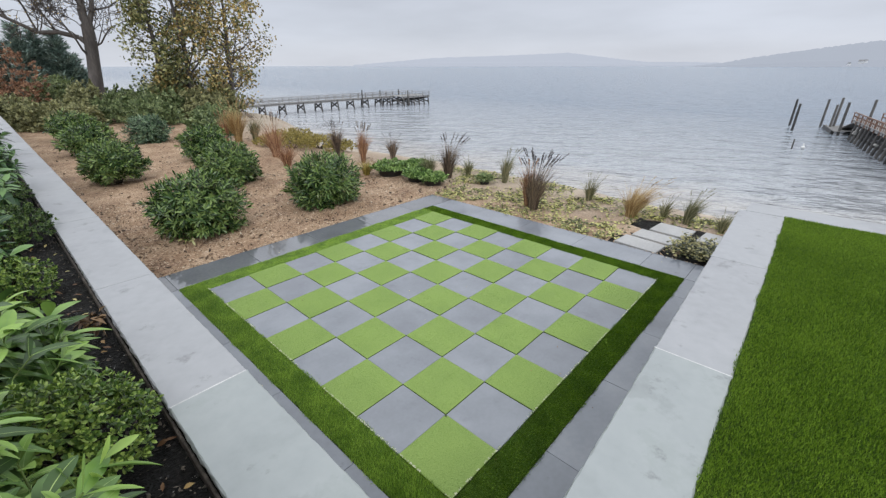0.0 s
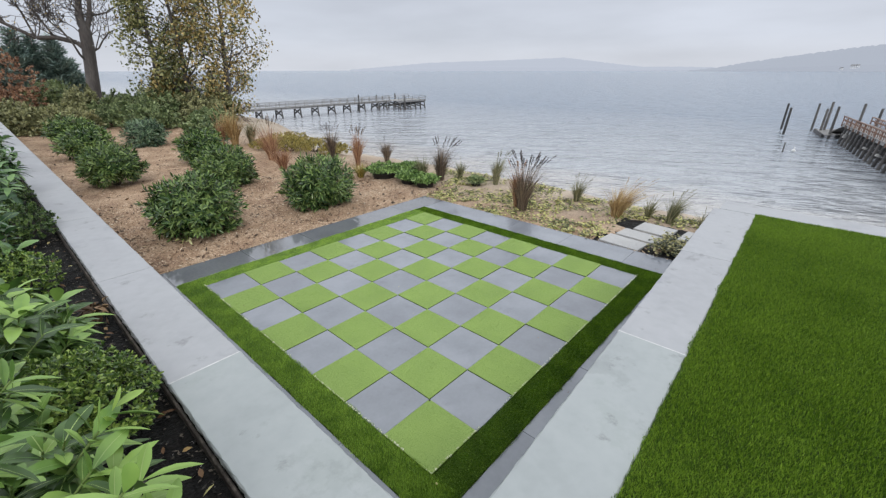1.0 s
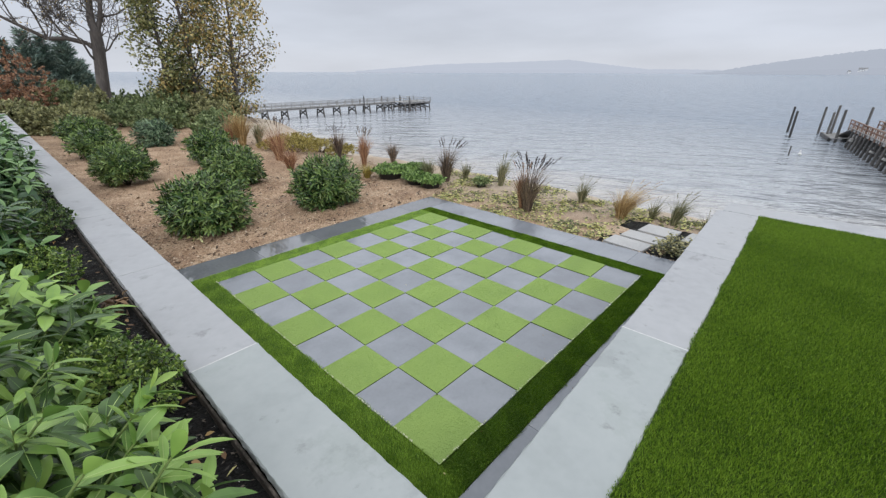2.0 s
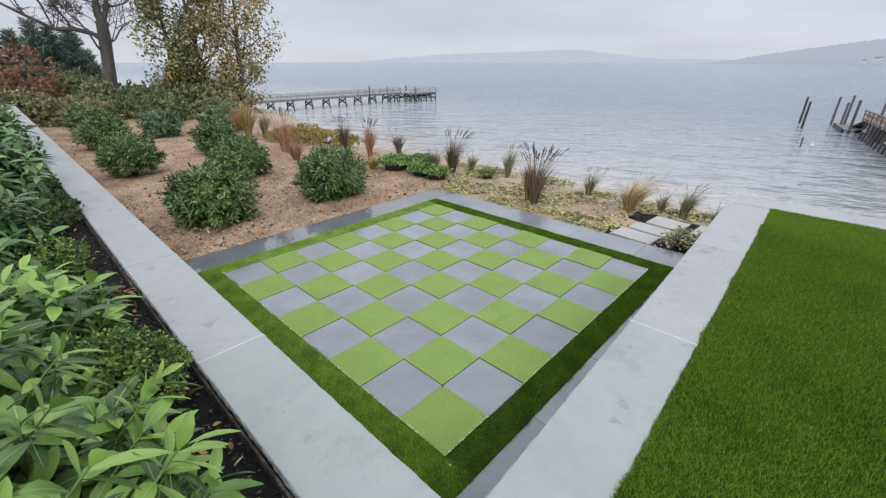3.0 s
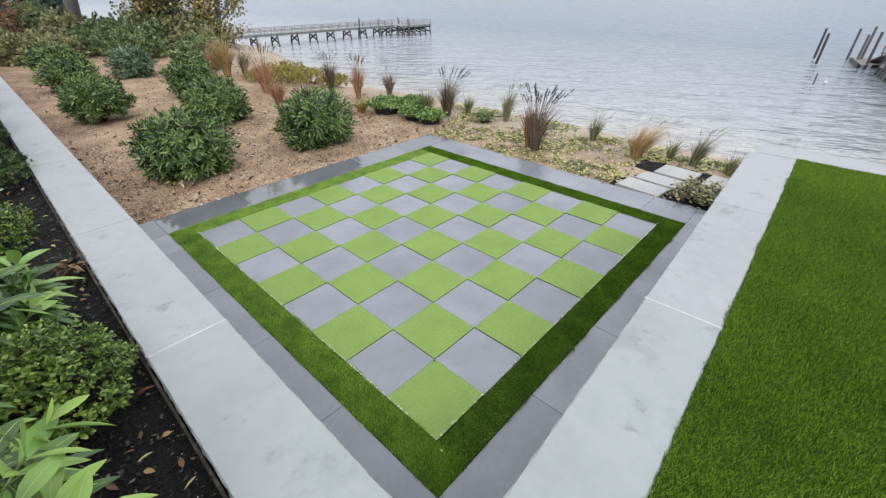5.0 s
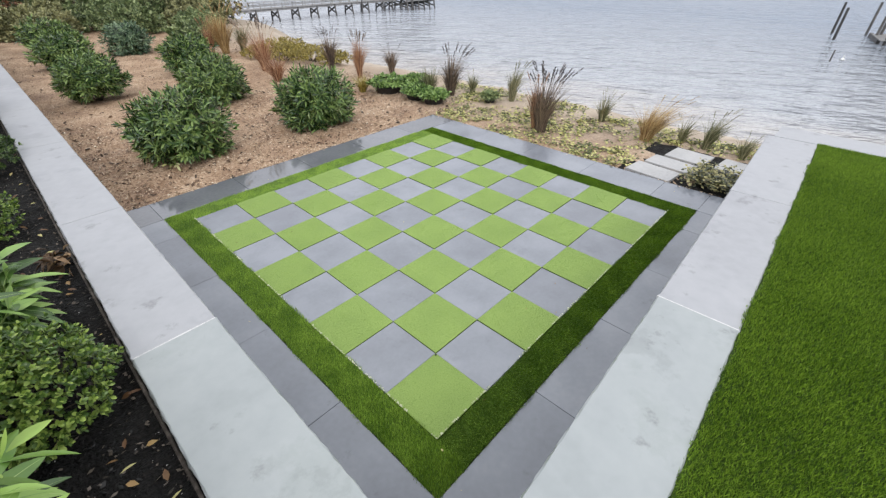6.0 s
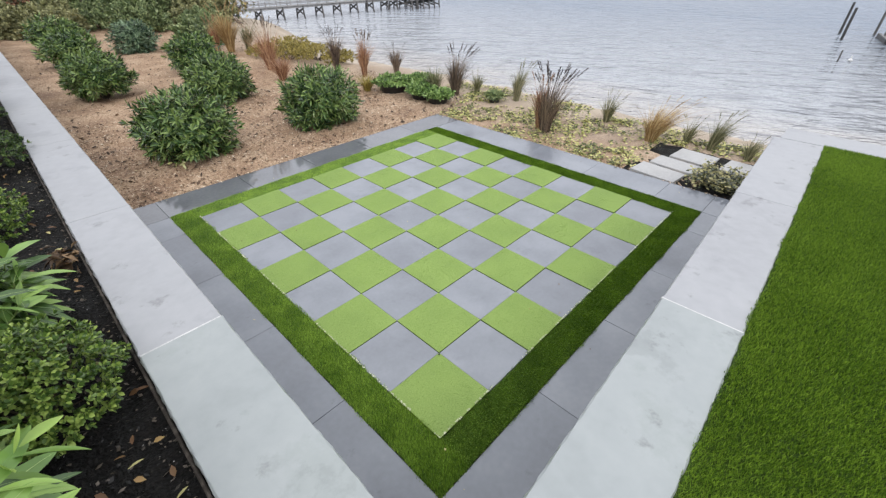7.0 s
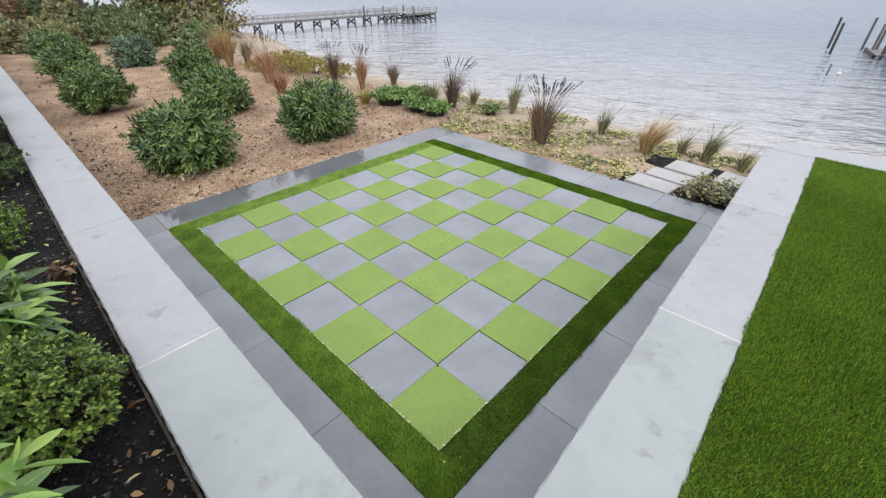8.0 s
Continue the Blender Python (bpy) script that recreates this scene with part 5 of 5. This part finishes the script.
def leafy_tree(r, h, spread, low, lean, mats, per, size):
    t = thing("autumn_tree", Matrix(), "tall slender tree with olive and gold autumn leaves", "tree", "autumn trees")
    lead, p = [], Vector((0, 0, 0))
    steps = 14
    for i in range(steps):
        q = p + Vector((lean[0] + r.normal(0, 0.06), lean[1] + r.normal(0, 0.06), 1)) * (h / steps)
        lead.append((p, q, 0.14 * (1 - i / steps) + 0.02, 0.14 * (1 - (i + 1) / steps) + 0.02))
        p = q
    segs, tips = [], []
    for i, (a, b, ra, rb) in enumerate(lead):
        if b.z < low:
            continue
        for k in range(3):
            ang = r.uniform(0, 2 * math.pi)
            f = (b.z - low) / (h - low)
            ln = spread * (0.55 + 0.6 * math.sin(math.pi * min(1, 0.25 + 0.75 * f))) * r.uniform(0.6, 1.1)
            grow(r, a.lerp(b, r.random()), Vector((math.cos(ang), math.sin(ang), r.uniform(0.3, 0.9))).normalized(), ln * 0.55, rb * 0.45, 2, segs, tips, 0.28, 2, 0.03, 0.6)
    child("trunk", fast_mesh("trunk", *tubes(lead, 10), M_BARK), t)
    tagged(child("limb_frame", fast_mesh("limb_frame", *tubes(segs, 5), M_BARK), t), kind="stuff")
    r.shuffle(tips)
    k = int(len(tips) * 0.6)
    child("crown", leaf_cloud(r, tips[:k], per, 0.24, size, mats[0], "crown"), t)
    child("crown", leaf_cloud(r, tips[k:], per, 0.24, size, mats[1], "crown"), t, label="gold-tinged outer leaves")
    return t


for i, (x, y, h, sp, low, lean, mats, per) in enumerate(((6.9, 24.3, 8.6, 2.4, 1.4, (0.03, -0.01), (M_TREE_OLIVE, M_TREE_GOLD), 3), (8.5, 23.7, 7.8, 2.2, 1.0, (0.05, -0.03), (M_TREE_GOLD, M_TREE_OLIVE), 4), (5.75, 25.0, 8.0, 1.6, 1.0, (0.0, 0.0), (M_TREE_OLIVE, M_TREE_OLIVE), 3))):
    leafy_tree(np.random.default_rng(600 + i), h, sp, low, lean, mats, per, 0.165).location = (x, y, -0.4)


def spruce(r, h, spread):
    t = thing("spruce", Matrix(), "dark blue-green conical spruce behind the garden", "tree", "spruces")
    bm = bmesh.new()
    pole(bm, (0, 0, 0), (0, 0, h * 0.98), 0.16, 0.02)
    part("trunk", bm, M_BARK, t)
    P, D, segs = [], [], []
    z = 0.3
    while z < h - 0.15:
        k = 6
        reach = spread * (1 - z / h) ** 0.9 * r.uniform(0.6, 1.25) + 0.06
        for i in range(k):
            a = 2 * math.pi * (i + r.random()) / k
            d = Vector((math.cos(a), math.sin(a), 0))
            ln = reach * r.uniform(0.7, 1.1)
            end = Vector((0, 0, z)) + d * ln + Vector((0, 0, ln * r.uniform(0.3, 0.8)))
            end.z += r.uniform(-0.1, 0.1)
            segs.append((Vector((0, 0, z)), end, 0.02, 0.006))
            m = max(3, int(ln * 16))
            for j in range(m):
                f = (j + 0.5) / m
                q = Vector((0, 0, z)).lerp(end, f)
                for sgn in (-1, 1):
                    P.append(q + Vector(r.normal(0, 0.03, 3)))
                    D.append(d * 0.7 + Vector((-d.y, d.x, 0)) * sgn * r.uniform(0.2, 0.9) + Vector((0, 0, r.uniform(0.0, 1.0))))
        z += 0.11
    tagged(child("limb_frame", fast_mesh("limb_frame", *tubes(segs, 4), M_BARK), t), kind="stuff")
    P, D = np.array(P), np.array(D)
    v, f = diamonds(P, D, np.array([0, 0, 1.0]) + r.normal(0, 0.5, P.shape), r.uniform(0.22, 0.45, len(P)), r.uniform(0.05, 0.11, len(P)), 0.2)
    child("crown", fast_mesh("crown", v, f, M_SPRUCE), t)
    return t


for i, (x, y, h, sp) in enumerate(((1.75, 36.7, 5.1, 1.5), (2.6, 37.2, 4.85, 1.4), (3.5, 36.5, 4.8, 1.7), (0.8, 38.0, 4.6, 1.5), (4.2, 37.2, 3.4, 1.2), (-0.4, 37.0, 4.9, 1.5))):
    spruce(np.random.default_rng(400 + i), h, sp).location = (x, y, -0.2)

# wild shrubs behind the bed
wild = (
    (0.4, 29.0, 1.25, 3.6, M_RUSSET, "russet autumn shrub at the wood's edge"), (-1.0, 28.0, 1.0, 2.5, M_RUSSET, "russet autumn shrub at the wood's edge"),
    (2.6, 26.3, 0.8, 1.9, M_HEDGE_OLIVE, "olive-green wild shrub with yellowing leaves"), (2.0, 30.5, 1.3, 2.2, M_HEDGE, "dark green wild shrub behind the garden"), (4.6, 30.0, 1.4, 1.5, M_HEDGE, "dark green wild shrub behind the garden"), (6.2, 31.0, 1.5, 1.5, M_HEDGE, "dark green wild shrub behind the garden"), (7.6, 29.5, 1.4, 1.5, M_HEDGE, "dark green wild shrub behind the garden"),
    (5.6, 24.2, 1.2, 1.75, M_HEDGE, "dark green wild shrub behind the garden"), (6.9, 23.4, 1.25, 1.7, M_HEDGE_OLIVE, "olive-green wild shrub on the bank"), (7.8, 23.2, 1.0, 1.75, M_HEDGE_OLIVE, "olive-green wild shrub on the bank"), (6.3, 25.0, 1.1, 2.6, M_TREE_GOLD, "olive and amber shrub under the trees"),
    (4.4, 22.6, 1.1, 1.2, M_HEDGE, "dark green wild shrub behind the garden"), (3.4, 25.0, 1.2, 1.3, M_HEDGE, "dark green wild shrub behind the garden"), (1.6, 23.8, 1.0, 1.3, M_HEDGE_OLIVE, "olive-green wild shrub with yellowing leaves"), (0.4, 24.5, 0.8, 1.2, M_HEDGE_OLIVE, "olive-green wild shrub by the wall's end"), (-0.3, 25.5, 0.9, 1.5, M_HEDGE_OLIVE, "olive-green wild shrub by the wall's end"), (6.2, 20.2, 0.9, 1.0, M_HEDGE, "dark green wild shrub on the bank"), (5.0, 17.2, 0.8, 0.9, M_HEDGE, "dark green wild shrub on the bank"),
    (-2.2, 26.0, 1.3, 2.2, M_HEDGE, "dark green wild shrub behind the garden"))
for i, (x, y, rx, rz, mt, lab) in enumerate(wild):
    ob = shrub("wild_shrub", np.random.default_rng(500 + i), 90 + i, rx, rz, 260 if mt is M_RUSSET else 420, 12, 0.15, 0.085, mt, lab, "shrub", M_STEM, 0.35, -0.6, 1.2, None, 0.45, "wild shrubs behind the garden", clear=0.05)
    ob.location = (x, y, min(-0.12, bed_z(x, y) - 0.08))

# ---- chess court: last, piece by piece ----
T = 0.5
court = tagged(new("chess_court", slab_mesh("chess_court", 5.46, 5.46, 0.3, M_BASE)), "giant chess board of bluestone tiles and turf squares", "court", kind="structure")
court.location = (2.06, 2.06, -0.014)
CL = court.location


def court_piece(name, me, x, y, z, turn=0, label=""):
    ob = child(name, me, court, pose(x - CL.x, y - CL.y, z - CL.z, 0, 0, turn))
    return tagged(ob, label)


tile_me = slab_mesh("stone_tile", T - 0.002, T - 0.002, 0.06, M_TILE, 0.003)
v, f = block(T - 0.003, T - 0.003, 0.05, 0.003)
turf_me = mesh_of("turf_tile", v, f, M_TURF_LIME)
turf_me.materials.append(M_TURF_BACK_AND_SHADE)
# Dark upright sides paint in the shade along the raised turf squares' edges.
for pg in turf_me.polygons:
    pg.material_index = 1 if abs(pg.normal.z) < 0.5 else 0
r = np.random.default_rng(70)
pile_me = [blades(r, -T / 2 + 0.004, T / 2 - 0.004, -T / 2 + 0.004, T / 2 - 0.004, 0, 18000, 0.0045, 0.008, 0.0035, M_BLADE_LIME, "turf_nap") for i in range(2)]
for i in range(8):
    for j in range(8):
        x, y = (i + 0.5) * T, (j + 0.5) * T
        lift = r.uniform(-0.0015, 0.0015)
        if (i + j) % 2:
            court_piece("stone_tile", tile_me, x, y, lift, 90 * ((i * 3 + j) % 4))
        else:
            sq = court_piece("turf_tile", turf_me, x, y, lift + 0.007)
            ob = child("turf_nap", pile_me[(i + j // 2) % 2], sq, pose(0, 0, 0, 0, 0, 90 * ((i + j * 2) % 4)))
            tagged(ob, kind="stuff")
# turf border strips
B0, B1 = -0.245, 4.25
for x0, x1, y0, y1, nap in ((B0, 0.0, B0, B1, (0.007, 0.009)), (4.0, B1, B0, B1, (-0.006, -0.006)), (0.0, 4.0, B0, 0.0, (-0.008, -0.010)), (0.0, 4.0, 4.0, B1, (0.012, 0.014))):
    st = court_piece("turf_strip", slab_mesh("turf_strip", x1 - x0 - 0.004, y1 - y0 - 0.004, 0.03, M_TURF_BACK_AND_SHADE), (x0 + x1) / 2, (y0 + y1) / 2, -0.004)
    me = blades(rng, x0 - 0.004, x1 + 0.004, y0 - 0.004, y1 + 0.004, 0, 52000, 0.021, 0.008, 0.005, M_BLADE_DARK, "turf_pile", 0.008, False, nap)
    me.transform(Matrix.Translation((-(x0 + x1) / 2, -(y0 + y1) / 2, 0)))
    tagged(child("turf_pile", me, st), kind="stuff")


def border_row(cuts, lo, hi, along, mat_=M_SLAB):
    for a, b in zip(cuts, cuts[1:]):
        if along == "x":
            court_piece("border_slab", slab_mesh("border_slab", b - a - 0.003, hi - lo, 0.05, mat_, 0.002), (a + b) / 2, (lo + hi) / 2, r.uniform(-0.001, 0.001))
        else:
            court_piece("border_slab", slab_mesh("border_slab", hi - lo, b - a - 0.003, 0.05, mat_, 0.002), (lo + hi) / 2, (a + b) / 2, r.uniform(-0.001, 0.001))


border_row([-0.73, -0.26, 0.80, 1.78, 2.78, 3.80, 4.82], 4.258, 4.80, "x", M_SLAB_WET)
border_row([-0.72, -0.25, 0.32, 1.33, 2.34, 3.35, 4.254], 4.258, 4.82, "y")
border_row([-0.72, 0.68, 1.70, 2.72, 3.74, 4.254], -0.73, -0.252, "y")
border_row([-0.248, 0.74, 1.73, 2.69, 3.70, 4.254], -0.72, -0.252, "x")

# pale frayed backing along the turf seams
for ax_, pos in (("y", 0.0), ("x", 0.0)):
    m_ = 420
    along = rng.uniform(0.0, 4.0, m_)
    along = along[np.array([noise.noise(Vector((q * 2.1, 3.0 if ax_ == "x" else 8.0, 0))) > -0.12 for q in along])]
    m_ = len(along)
    off = pos + 0.004 + rng.normal(0, 0.0025, m_)
    c = np.stack([along, off, np.full(m_, 0.016)] if ax_ == "x" else [off, along, np.full(m_, 0.016)], 1) - np.array(CL)
    ob = child("backing_fray", chips(rng, c, 0.016, M_FRAY, "backing_fray", 0.15), court)
    tagged(ob, kind="stuff")

# leaf scraps and grit blown over the court and coping
m_ = 60
c = np.stack([rng.uniform(-0.6, 4.7, m_), rng.uniform(-0.6, 4.7, m_), np.full(m_, 0.012)], 1)
tagged(new("leaf_scraps", chips(rng, c, 0.016, M_DRY_LEAF, "leaf_scraps", 0.2)), "small pale leaf scraps scattered over the wet court", "debris", kind="stuff")
bm = bmesh.new()
pole(bm, (0.955, 0.955, 0.004), (0.955, 0.955, 0.012), 0.008, 0.008, 12)
me = bpy.data.meshes.new("drain_plug")
bm.to_mesh(me)
bm.free()
me.materials.append(M_POT)
me.transform(Matrix.Translation((-CL.x - 0.47, -CL.y - 0.47, -CL.z)))
child("drain_plug", me, court, label="small black plug at a tile corner")
